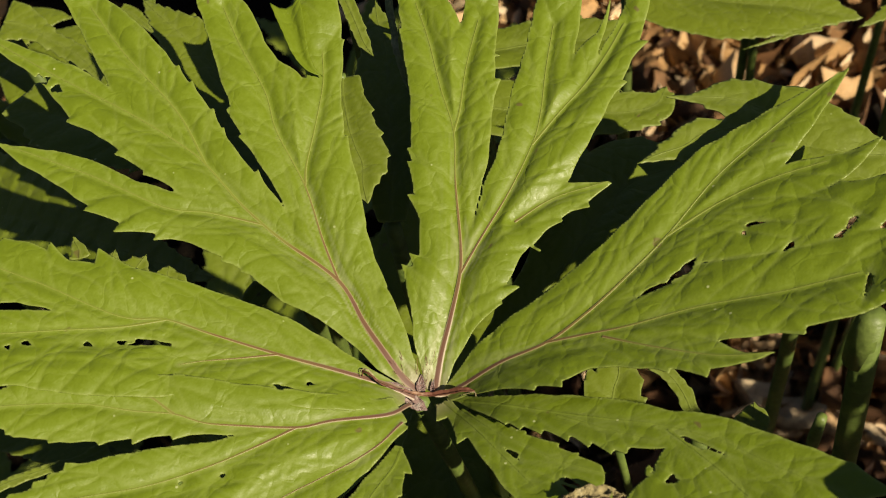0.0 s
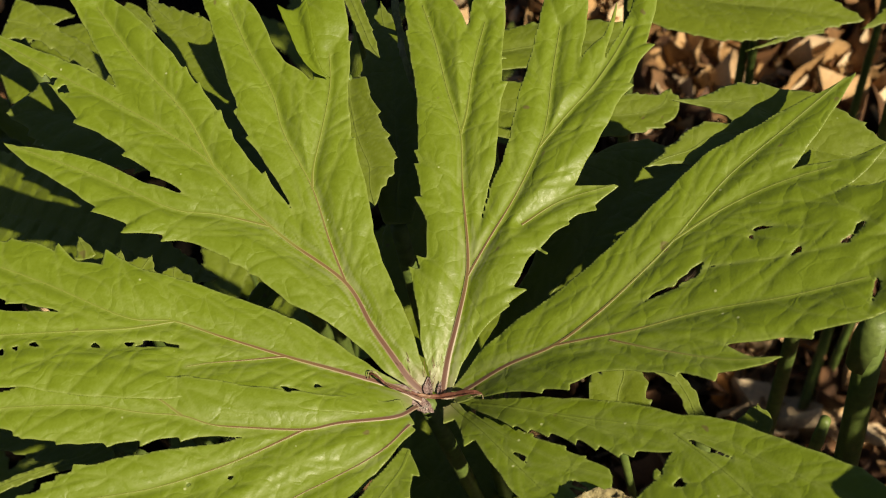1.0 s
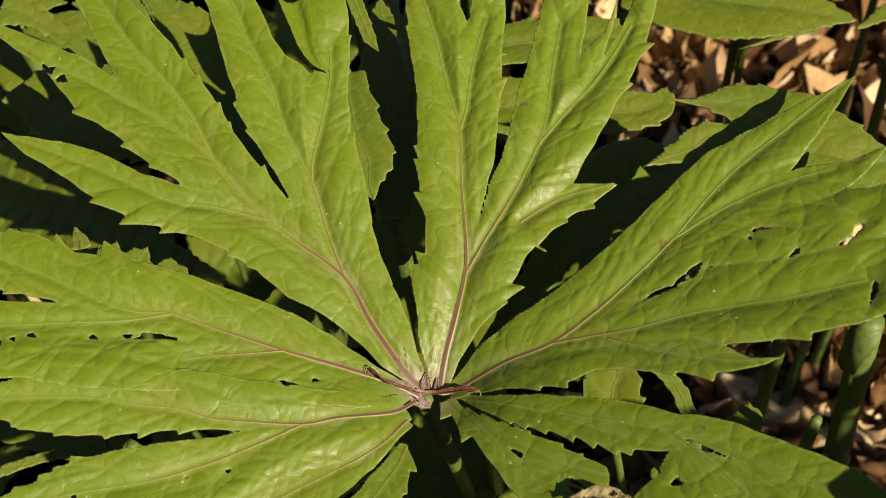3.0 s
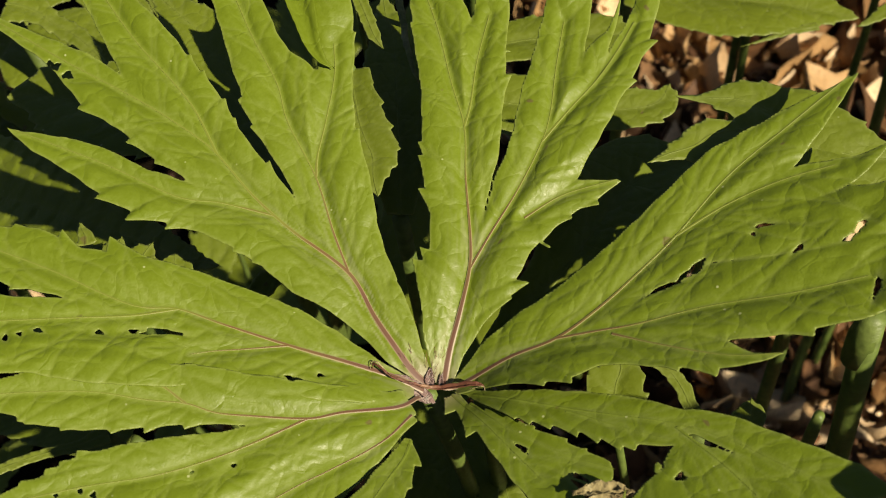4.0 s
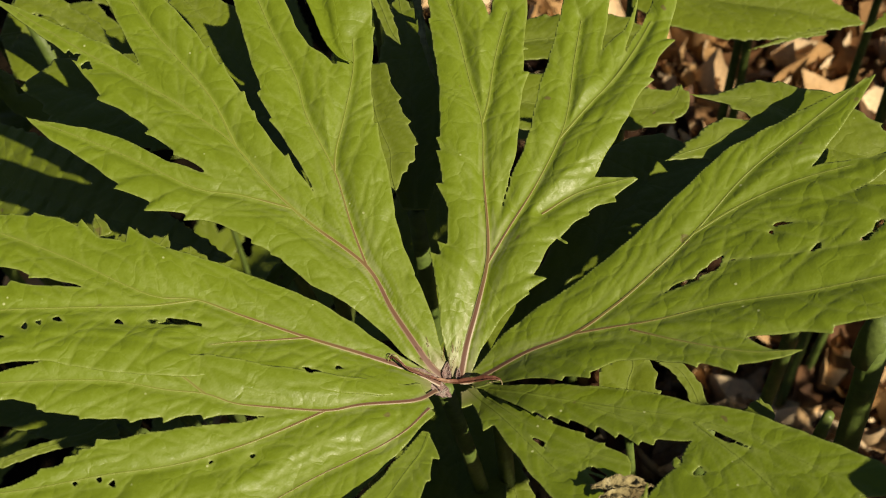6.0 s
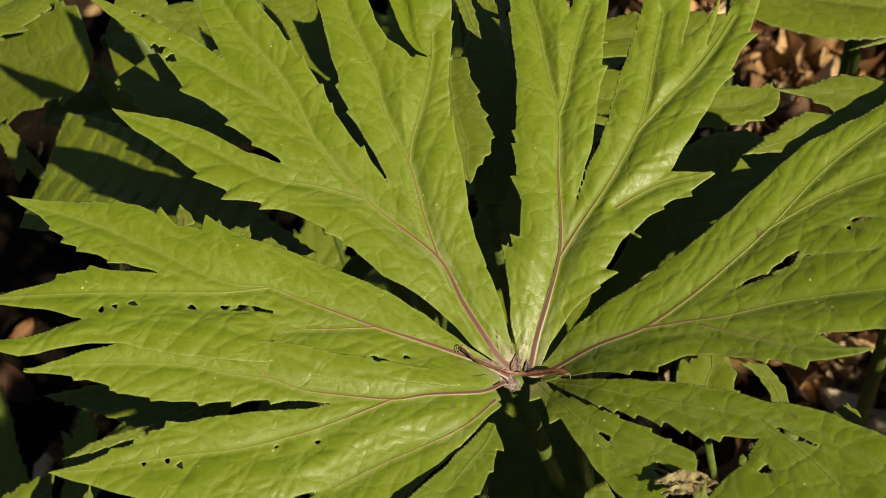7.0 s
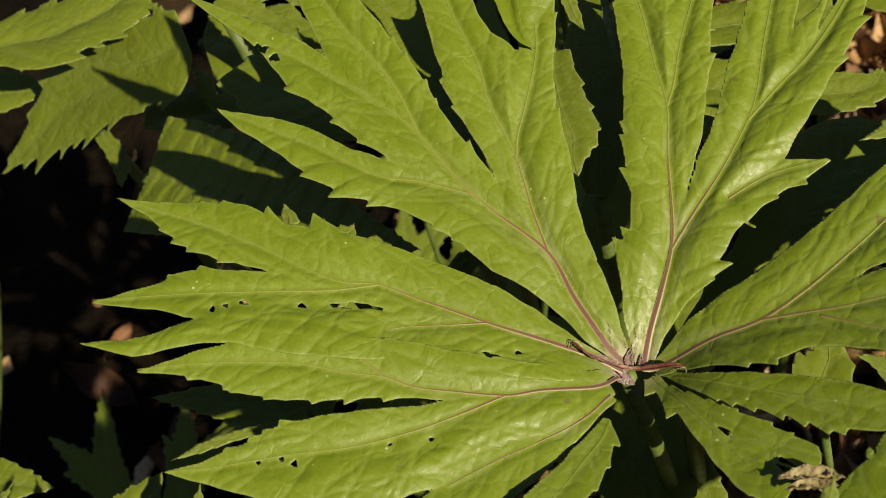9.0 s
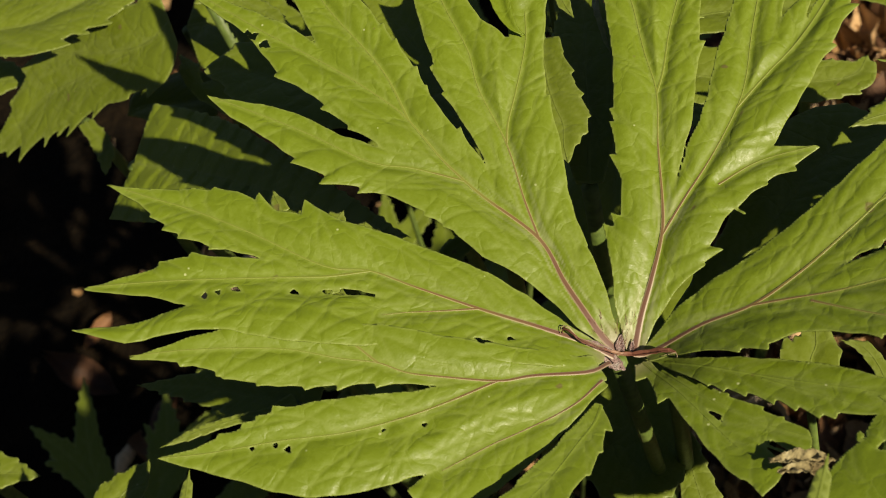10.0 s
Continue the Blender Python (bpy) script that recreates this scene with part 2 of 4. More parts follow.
def line_distance(lines, px, py, cap=12.0):
    """Distance to the nearest of several polylines, up to cap."""
    best = np.full(px.shape, cap * cap)
    for ln in lines:
        for (ax, ay), (bx, by) in zip(ln[:-1], ln[1:]):
            near = np.flatnonzero((px > min(ax, bx) - cap) & (px < max(ax, bx) + cap) & (py > min(ay, by) - cap) & (py < max(ay, by) + cap))
            if len(near) == 0:
                continue
            dx, dy = bx - ax, by - ay
            x, y = px[near] - ax, py[near] - ay
            t = np.clip((x * dx + y * dy) / (dx * dx + dy * dy + 1e-9), 0, 1)
            best[near] = np.minimum(best[near], (x - t * dx) ** 2 + (y - t * dy) ** 2)
    return np.sqrt(best)


def soft_noise(u, v, seed):
    """Smooth noise from 0 to 1 over two coordinates."""
    def at(i, j):
        s = np.sin(i * 127.1 + j * 311.7 + seed * 17.3) * 43758.5453
        return s - np.floor(s)
    i, j = np.floor(u), np.floor(v)
    a, b = u - i, v - j
    a, b = a * a * (3 - 2 * a), b * b * (3 - 2 * b)
    return (at(i, j) * (1 - a) + at(i + 1, j) * a) * (1 - b) + (at(i, j + 1) * (1 - a) + at(i + 1, j + 1) * a) * b


def side_veins(lines, rng, gap=19.0, reach=40.0):
    """Veinlets that leave the main veins to both sides and bend towards the tip."""
    out = []
    for ln in lines:
        s = spline(ln, gap)
        for a, b in zip(s[:-1], s[1:]):
            d = (b - a)[:2] / (np.hypot(*(b - a)[:2]) + 1e-9)
            for side in (1, -1):
                ang, p, row = radians(rng.uniform(32, 56)) * side, a[:2] + d * rng.uniform(0, gap), []
                for k in range(8):
                    row.append(p)
                    c, sn = math.cos(ang), math.sin(ang)
                    p = p + np.array([d[0] * c - d[1] * sn, d[0] * sn + d[1] * c]) * reach / 8 * rng.uniform(0.8, 1.2)
                    ang *= 0.92
                    ang += rng.uniform(-0.3, 0.3)
                out.append(row)
    return out


def blade_mesh(name, fingers, veins, height, step, seed, tooth=3.0, bare=0.3, holes=(), relief=1.0, teeth=None, wrinkled=False):
    """A leaf blade over the plan made of its fingers. height(x, y) in millimetres gives the surface."""
    rng = random.Random(seed)
    lines = [spline(v, 4.0)[:, :2] for v in veins]
    twigs = side_veins(veins, rng)
    polys = [finger_outline(f, rng, tooth, bare, teeth[k] if teeth else None) for k, f in enumerate(fingers)]
    low = np.min([p.min(0) for p in polys], 0) - 2 * step
    high = np.max([p.max(0) for p in polys], 0) + 2 * step
    nx, ny = (np.ceil((high - low) / step).astype(int) + 1)
    gx, gy = low[0] + step * np.arange(nx), low[1] + step * np.arange(ny)
    field = np.full((nx, ny), -1e3)
    for p in polys:
        i0, j0 = np.maximum(((p.min(0) - low) / step).astype(int) - 2, 0)
        i1, j1 = np.minimum(((p.max(0) - low) / step).astype(int) + 3, (nx, ny))
        x, y = np.meshgrid(gx[i0:i1], gy[j0:j1], indexing="ij")
        field[i0:i1, j0:j1] = np.maximum(field[i0:i1, j0:j1], edge_field(p, x.ravel(), y.ravel()).reshape(x.shape))
    for hx, hy, rx, ry, turn in holes:
        x, y = np.meshgrid(gx - hx, gy - hy, indexing="ij")
        c, s = math.cos(radians(turn)), math.sin(radians(turn))
        u, v = (x * c + y * s) / rx, (y * c - x * s) / ry
        wob = 1 + 0.25 * np.sin(3 * np.arctan2(v, u) + hx) + 0.15 * np.sin(7 * np.arctan2(v, u) + hy)
        field = np.minimum(field, (np.hypot(u, v) - wob) * min(rx, ry))
    field[np.abs(field) < 0.02] = 0.02
    ins = field > 0
    pts, faces, index, depth = [], [], {}, []

    def corner(i, j):
        key = (i, j)
        if key not in index:
            index[key] = len(pts)
            pts.append((gx[i], gy[j]))
            depth.append(field[i, j])
        return index[key]

    def cut(i, j, k, l):
        key = (min((i, j), (k, l)), max((i, j), (k, l)))
        if key not in index:
            t = field[i, j] / (field[i, j] - field[k, l])
            index[key] = len(pts)
            pts.append((gx[i] + t * (gx[k] - gx[i]), gy[j] + t * (gy[l] - gy[j])))
            depth.append(0.0)
        return index[key]

    count = ins[:-1, :-1].astype(int) + ins[1:, :-1] + ins[1:, 1:] + ins[:-1, 1:]
    for i, j in zip(*np.nonzero(count)):
        ring = ((i, j), (i + 1, j), (i + 1, j + 1), (i, j + 1))
        if count[i, j] == 4:
            faces.append([corner(*c) for c in ring])
            continue
        row = []
        for a, b in zip(ring, ring[1:] + ring[:1]):
            if ins[a]:
                row.append(corner(*a))
            if ins[a] != ins[b]:
                row.append(cut(*a, *b))
        if len(row) > 2:
            faces.append(row)
    p = np.array(pts)
    x, y = p[:, 0], p[:, 1]
    d1 = line_distance(lines, x, y, 16.0)
    d2 = line_distance(twigs, x, y, 6.0)
    z = height(x, y)
    e = np.array(depth)
    away = np.clip(d1 / 6, 0, 1)
    z = z + relief * (3.3 * (1 - np.exp(-np.maximum(d1 - 1.0, 0) / 6.0)) - 2.0 * np.exp(-e / 6.5) * away) + min(relief, 1.0) * away * (0.36 * (1 - np.exp(-d2 / 2.2)) - 0.14 * np.exp(-((d2 / 0.7) ** 2)))
    a = seed * 1.7
    z = z + relief * away * (0.22 * np.sin(x / 9.0 + a + 0.9 * np.sin(y / 9.0)) * np.sin(y / 6.1 + 2 * a) + 0.07 * np.sin(x / 2.6 + a) * np.sin(y / 3.1 - a))
    if wrinkled:
        r = np.hypot(x + 8, y)
        z = z + 0.045 * np.sin(2.5 * d1 + 1.6 * np.sin(r / 6 + seed) + 0.8 * np.sin(x / 4)) * np.exp(-(((r - 18) / 34) ** 2)) * np.clip((d1 - 1.8) / 2, 0, 1)
    me = bpy.data.meshes.new(name)
    me.from_pydata([(u / 1000, v / 1000, w / 1000) for u, v, w in zip(x, y, z)], [], faces)
    vein = np.clip(0.45 * np.exp(-((d1 / 0.9) ** 2)) + 0.42 * np.exp(-((d2 / 0.45) ** 2)) + 0.9 * np.exp(-((e / 0.55) ** 2)), 0, 1)
    me.attributes.new("vein", "FLOAT", "POINT").data.foreach_set("value", vein.astype(np.float32))
    if wrinkled:
        r = np.hypot(x + 8, y)
        # down near the hub, running on along the ribs as painted whitish glints
        streak = soft_noise(d1 / 0.75, r / 11, seed) * 0.7 + soft_noise(d1 / 0.4, r / 5, seed + 9) * 0.45
        down = np.clip(streak * 3.6 - 1.9, 0, 1) * np.exp(-((r / 64) ** 2)) * np.exp(-np.maximum(d1 - 1.2, 0) / 3) * 0.8 * wrinkled
        down = np.clip(down + 0.6 * np.exp(-((r / 7) ** 2)), 0, 1)
        me.attributes.new("down", "FLOAT", "POINT").data.foreach_set("value", down.astype(np.float32))
    me.update()
    return me


def tube(points, radii, sides=8):
    """A round stalk along points in metres."""
    bm = bmesh.new()
    pts = [Vector(p) for p in points]
    rings = []
    for k, p in enumerate(pts):
        d = (pts[min(k + 1, len(pts) - 1)] - pts[max(k - 1, 0)]).normalized()
        a = d.orthogonal().normalized() if abs(d.z) < 0.9 else d.cross(Vector((0, 1, 0))).normalized()
        b = d.cross(a)
        rings.append([bm.verts.new(p + radii[k] * (a * math.cos(2 * math.pi * n / sides) + b * math.sin(2 * math.pi * n / sides))) for n in range(sides)])
    for r, q in zip(rings[:-1], rings[1:]):
        for n in range(sides):
            bm.faces.new((r[n], r[(n + 1) % sides], q[(n + 1) % sides], q[n]))
    bm.faces.new(rings[0][::-1])
    bm.faces.new(rings[-1])
    bmesh.ops.recalc_face_normals(bm, faces=bm.faces)
    return bm


def vein_mesh(line, height, r0, r1):
    """A low rounded rib that lies in the valley of the blade."""
    s = spline(line, 1.6)
    z = height(s[:, 0], s[:, 1])
    tan = np.gradient(s[:, :2], axis=0)
    tan /= np.hypot(tan[:, 0], tan[:, 1])[:, None] + 1e-9
    bm, rows, n = bmesh.new(), [], len(s)
    rim, pale = bm.verts.layers.float.new("rim"), bm.verts.layers.float.new("vein")
    shape = ((-1.5, -0.25, 1), (-1.0, 0.06, 1), (-0.75, 0.11, 0), (0, 0.13, 0), (0.75, 0.11, 0), (1.0, 0.06, 1), (1.5, -0.25, 1))
    for k in range(n):
        w = 0.05 if k == n - 1 else r1 + (r0 - r1) * (1 - k / n) ** 3.0
        row = []
        for u, h, edge in shape:
            v = bm.verts.new(((s[k, 0] - tan[k, 1] * w * u) / 1000, (s[k, 1] + tan[k, 0] * w * u) / 1000, (z[k] + h * w + 0.08) / 1000))
            v[rim], v[pale] = edge, 0.4
            row.append(v)
        rows.append(row)
    for r, q in zip(rows[:-1], rows[1:]):
        for k in range(6):
            bm.faces.new((r[k], r[k + 1], q[k + 1], q[k]))
    bmesh.ops.recalc_face_normals(bm, faces=bm.faces)
    return bm


def arc(a, b, bow, n=9):
    """Points from a to b, bowed sideways."""
    a, b, bow = Vector(a), Vector(b), Vector(bow)
    return [a.lerp(b, k / (n - 1)) + bow * math.sin(math.pi * k / (n - 1)) for k in range(n)]


def thicken(ob, metres):
    m = ob.modifiers.new("thickness", "SOLIDIFY")
    m.thickness, m.offset = metres, -1
    return ob


# ---- ground ----
GROUND = -0.28


def ground_height(x, y):
    return GROUND + 0.012 * math.sin(3.1 * x + 1) * math.sin(2.7 * y) + 0.008 * noise.noise((x * 9, y * 9, 0)) + 0.005 * noise.noise((x * 30, y * 30, 3))


bm = bmesh.new()
N = 150
axis = [math.sinh(6.0 * (k / N * 2 - 1)) / math.sinh(6.0) * 120 for k in range(N + 1)]
verts = [[bm.verts.new((x, y + 0.3, ground_height(x, y + 0.3))) for y in axis] for x in axis]
for i in range(N):
    for j in range(N):
        bm.faces.new((verts[i][j], verts[i + 1][j], verts[i + 1][j + 1], verts[i][j + 1]))
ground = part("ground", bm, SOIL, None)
tagged(ground, "brown forest soil darkened to stand for shade, strewn with dead leaves", "ground", kind="structure")


def litter_piece(bm, x, y, size, rng, lift):
    """One curled, torn dead leaf."""
    turn, tilt, curl = rng.uniform(0, 6.28), rng.uniform(-0.9, 0.9), rng.uniform(-1.6, 2.2)
    m = Matrix.Translation((x, y, ground_height(x, y) + lift)) @ Euler((tilt, rng.uniform(-0.5, 0.5), turn)).to_matrix().to_4x4()
    wide = size * rng.uniform(0.16, 0.42)
    rows = []
    for i in range(7):
        u = i / 6
        w = wide * math.sin(math.pi * (0.04 + 0.92 * u)) * rng.uniform(0.75, 1.2)
        rows.append([bm.verts.new(m @ Vector(((u - 0.5) * size, v * w, size * (curl * (v * v * 0.35 + (u - 0.5) ** 2 * 0.5) + rng.uniform(-0.04, 0.04))))) for v in (-1, -0.4, 0.4, 1)])
    for r, q in zip(rows[:-1], rows[1:]):
        for k in range(3):
            bm.faces.new((r[k], r[k + 1], q[k + 1], q[k]))


rng = random.Random(5)
bm = bmesh.new()
for k in range(15000):
    wide = k % 3 == 0
    x, y = rng.gauss(0.2, 1.4 if wide else 0.35), rng.gauss(0.7, 1.4 if wide else 0.4)
    if x < 0.05 and y > -0.1 and rng.random() < min(0.95, 0.5 + 3 * (0.05 - x)):
        continue  # pieces left out so that the ground there looks deep in shade
    litter_piece(bm, x, y, rng.choice((0.012, 0.018, 0.025, 0.035, 0.05, 0.065)) * rng.uniform(0.8, 1.2), rng, rng.uniform(0.002, 0.022))
litter = part("leaf_litter", bm, LITTER, ground)
tagged(litter, "carpet of curled tan and brown dead leaves", kind="stuff")


# ---- the umbrella leaf ----
def main_height(dz, rise, lean=0.0, y0=0.0):
    def height(x, y):
        r = np.minimum(np.hypot(x, y), 350.0)
        return 420 + 6 * (1 - np.exp(-((r / 15) ** 2))) + (0.25 + rise) * r - 0.5e-3 * r**2 + dz + lean * (y - y0) * np.minimum(1, r / 40)
    return height


# the lobes: lift in mm, extra slope, lean about a line y
class Lobe:
    def __init__(self, lift, slope, lean=()):
        self.height = main_height(lift, slope, *lean)
        self.fingers, self.teeth, self.veins, self.holes = [], [], [], []

    def finger(self, *stations, teeth=()):
        """Stations of x, y and half-width along a finger; teeth as share of its length and height, above 0 on its left edge."""
        self.fingers.append(stations)
        self.teeth.append(teeth)

    def vein(self, *points):
        self.veins.append(points)

    def hole(self, x, y, long, wide, turn):
        """A bitten or torn hole: place, radii and turn."""
        self.holes.append((x, y, long, wide, turn))


left_front = Lobe(1.6, 0, (0.2, -6))
left_front.finger((-16, -9, 2.1), (-28, -11, 4.0), (-40, -13, 5.8), (-52, -14, 6.9), (-64, -15, 8.0), (-76, -15, 9.2), (-89, -16, 10.1), (-98, -17, 10.8), (-111, -18, 11.4), (-123, -19, 9.8), (-135, -20, 5.7), (-147, -22, 2.4), (-159, -25, 0.0), teeth=[(0.458, 2.1), (0.542, 2.4), (0.61, 1.9), (0.712, 1.4), (0.78, 1.4), (0.797, 1.4), (0.881, 1.4)])
left_front.finger((-13, -9, 4.9), (-23, -15, 6.1), (-33, -22, 8.1), (-44, -27, 10.0), (-55, -33, 11.8), (-65, -38, 13.1), (-76, -42, 14.5), (-85, -45, 15.2), (-97, -48, 15.0), (-109, -50, 12.4), (-120, -52, 7.8), (-132, -54, 3.3), (-144, -55, 0.0), teeth=[(0.746, -2.3), (0.78, -1.4), (0.814, -1.4), (0.864, -1.4)])
left_front.finger((-13, -13, 3.9), (-19, -20, 4.7), (-25, -27, 5.8), (-31, -33, 6.8), (-37, -39, 7.7), (-43, -45, 8.2), (-49, -51, 8.2), (-56, -57, 8.1), (-62, -63, 8.1))
left_front.vein((-10, -6), (-17, -12), (-34, -16), (-44, -19), (-62, -20), (-72, -20), (-81, -18), (-93, -18), (-111, -17), (-138, -20), (-158, -24))
left_front.vein((-81, -18), (-91, -12), (-105, -8), (-120, -9))
left_front.vein((-44, -19), (-57, -27), (-70, -34), (-87, -41), (-107, -46), (-128, -52), (-143, -55))
left_front.vein((-12, -14), (-20, -24), (-36, -35), (-44, -40), (-58, -50))
left_front.hole(-49.5, -6.9, 2.7, 0.8, -3)
left_front.hole(-41.1, -4.6, 1.1, 0.8, 4)
left_front.hole(-104.6, -48.4, 1.0, 1.0, -31)
left_front.hole(-115.3, -49.3, 0.7, 0.8, -33)
left_front.hole(-108.6, -47.5, 0.9, 0.8, -10)
left_front.hole(-64.7, -36.1, 0.7, 0.8, -17)
left_front.hole(-76.8, -39.4, 0.6, 0.8, -9)

left = Lobe(0, 0)
left.finger((-12, -3, 3.4), (-27, -3, 9.4), (-41, 0, 13.4), (-55, 5, 15.0), (-69, 10, 14.4), (-83, 16, 12.4), (-97, 20, 11.7), (-109, 22, 11.5), (-124, 25, 9.2), (-138, 29, 11.5), (-153, 32, 8.9), (-167, 36, 3.3), (-181, 40, 0.0), teeth=[(0.61, -6.0), (0.712, -3.5), (0.746, 2.0), (0.797, -1.4), (0.814, 2.5), (0.847, 2.5), (0.881, 1.4)])
left.finger((-55, -4, 6.7), (-65, -3, 7.4), (-76, -2, 8.1), (-86, 0, 8.7), (-97, 1, 9.2), (-107, 3, 9.9), (-118, 4, 10.8), (-126, 4, 11.2), (-137, 4, 10.3), (-148, 4, 8.8), (-158, 2, 5.0), (-168, 0, 2.8), (-179, -2, 0.0), teeth=[(0.729, -1.9), (0.797, -1.6)])
left.finger((-74, -6, 6.2), (-83, -6, 6.7), (-92, -7, 7.2), (-101, -7, 7.6), (-110, -7, 7.7), (-119, -7, 7.0), (-128, -7, 6.1), (-135, -8, 5.5), (-144, -11, 4.7), (-152, -15, 3.7), (-160, -18, 3.2), (-169, -18, 1.7), (-178, -18, 0.0))
left.vein((-9, -2), (-18, 0), (-25, 1), (-36, 3), (-52, 6), (-73, 11), (-88, 15), (-103, 15), (-129, 25), (-150, 32), (-166, 36), (-180, 40))
left.vein((-52, 6), (-65, 3), (-75, 1), (-82, -1))
left.vein((-88, 15), (-102, 11), (-122, 8), (-149, 4), (-177, -1))
left.hole(-49.7, -6.1, 2.7, 0.8, -4)
left.hole(-41.4, -3.5, 1.1, 0.8, 4)
left.hole(-92.0, 6.0, 6.3, 1.1, 2)
left.hole(-100.4, 5.5, 1.5, 0.8, 8)
left.hole(-110.9, 4.0, 1.4, 0.8, -1)
left.hole(-129.3, 2.7, 1.5, 0.8, -14)
left.hole(-134.6, 1.0, 0.9, 0.8, -28)
left.hole(-138.6, -0.9, 1.3, 0.8, -77)

back_left = Lobe(1.0, 0, (0.08, 60))
back_left.finger((-7, 1, 1.9), (-16, 10, 6.8), (-23, 20, 9.7), (-31, 29, 12.6), (-40, 38, 17.7), (-49, 47, 19.6))
back_left.finger((-42, 33, 8.8), (-53, 38, 8.8), (-64, 44, 8.6), (-76, 49, 7.8), (-87, 53, 8.1), (-99, 56, 8.7), (-109, 59, 8.5), (-120, 65, 7.8), (-131, 70, 5.9), (-143, 74, 3.6), (-154, 79, 0.0), teeth=[(0.186, 1.4), (0.254, 1.6), (0.458, 3.2), (0.559, 4.8), (0.644, 2.6)])
back_left.finger((-66, 51, 5.4), (-77, 59, 6.3), (-88, 69, 6.6), (-99, 77, 8.1), (-110, 86, 8.3), (-122, 94, 9.2), (-131, 102, 7.9), (-142, 110, 5.1), (-155, 117, 3.2), (-167, 124, 1.6), (-179, 131, 0.0), teeth=[(0.288, 1.4), (0.373, 2.4), (0.525, 2.4)])
back_left.finger((-54, 43, 8.8), (-63, 55, 9.4), (-74, 66, 10.1), (-84, 77, 11.0), (-93, 89, 12.2), (-103, 101, 12.3), (-110, 111, 11.5), (-119, 123, 9.9), (-129, 135, 7.4), (-140, 145, 3.5), (-151, 155, 0.0), teeth=[(0.186, -2.0), (0.339, -1.4), (0.39, -1.4), (0.475, -1.4), (0.542, -1.4)])
back_left.finger((-27, 28, 9.8), (-33, 38, 11.1), (-39, 50, 13.2), (-41, 61, 12.8), (-46, 74, 14.3), (-51, 84, 16.0), (-56, 97, 19.0), (-58, 108, 20.4), teeth=[(0.644, -1.4), (0.78, -1.4), (0.797, 1.6), (0.898, 1.7)])
back_left.finger((-56, 89, 14.5), (-61, 99, 14.3), (-69, 109, 11.0), (-74, 119, 9.4), (-79, 131, 9.0), (-85, 141, 7.2), (-93, 150, 3.3), (-101, 158, 0.0))
back_left.finger((-44, 88, 8.6), (-44, 96, 7.3), (-44, 106, 6.2), (-44, 114, 6.6), (-46, 124, 7.7), (-47, 132, 8.1), (-49, 140, 8.0), (-53, 149, 4.7), (-57, 157, 0.0), teeth=[(0.492, -1.4)])
back_left.vein((-7, 0), (-13, 4), (-21, 14), (-26, 21), (-35, 35), (-53, 47), (-61, 53), (-70, 61), (-82, 74), (-91, 81), (-111, 93), (-140, 108), (-177, 130))
back_left.vein((-35, 35), (-41, 49), (-48, 68), (-59, 88), (-64, 103), (-74, 121), (-82, 138))
back_left.vein((-48, 68), (-48, 76), (-46, 89), (-44, 107), (-45, 120))
back_left.vein((-61, 53), (-79, 56), (-94, 57), (-119, 67), (-151, 78))
back_left.vein((-82, 74), (-91, 90), (-100, 101), (-115, 117), (-130, 137))
back_left.hole(-143.7, 106.0, 1.1, 1.2, -26)
back_left.hole(-141.4, 104.8, 1.6, 1.8, -36)
back_left.hole(-136.7, 101.3, 1.8, 1.7, -33)

back = Lobe(2.0, 0)
back.finger((-3, 1, 2.2), (-4, 15, 5.6), (-3, 28, 7.8), (-1, 42, 7.6), (0, 55, 8.9), (0, 68, 11.6), (1, 80, 13.3), (1, 93, 14.1), (1, 107, 15.0), (0, 121, 16.3), (-1, 134, 17.6), teeth=[(0.271, 5.8), (0.305, 3.6), (0.475, 2.6), (0.559, 2.0), (0.61, 2.0), (0.814, -2.8)])
back.finger((-4, 121, 11.6), (-7, 133, 10.9), (-11, 144, 8.9), (-17, 154, 4.8), (-24, 163, 0.0))
back.finger((8, 121, 7.6), (10, 131, 6.9), (11, 142, 6.4), (12, 152, 4.8), (12, 163, 0.0), teeth=[(0.034, -2.7)])
back.finger((-2, 1, 1.6), (1, 10, 2.7), (5, 20, 5.2), (9, 29, 7.4), (13, 38, 9.5), (17, 48, 10.5), (22, 57, 12.2), (25, 64, 13.5), (28, 74, 12.5), (32, 84, 13.7), (34, 94, 13.9), (36, 104, 13.8), (39, 114, 13.7), teeth=[(0.254, -3.8), (0.305, -5.3)])
back.finger((34, 103, 9.7), (34, 114, 9.2), (36, 125, 8.7), (38, 136, 8.6), (39, 146, 7.9), (37, 157, 4.7), (35, 168, 0.0))
back.finger((44, 104, 4.3), (46, 113, 4.2), (49, 121, 3.5), (53, 128, 1.4), (56, 137, 0.7), (58, 146, 0.0))
back.finger((29, 59, 8.4), (32, 68, 7.7), (37, 77, 7.0), (42, 86, 7.1), (47, 95, 6.6), (51, 103, 6.4), (56, 112, 6.0), (59, 120, 5.9), (63, 129, 5.1), (66, 138, 4.5), (69, 148, 4.2), (73, 157, 2.4), (76, 166, 0.0), teeth=[(0.492, -2.1), (0.644, -4.0)])
back.finger((23, 49, 7.0), (30, 56, 6.3), (38, 62, 6.0), (47, 65, 3.7), (56, 68, 0.0), teeth=[(0.034, -4.0), (0.39, -1.8), (0.712, -2.7)])
back.vein((-3, 0), (-1, 11), (2, 22), (5, 37), (5, 49), (3, 70), (2, 90), (-3, 108), (-8, 129), (-13, 145))
back.vein((2, 90), (4, 99), (6, 117), (10, 137))
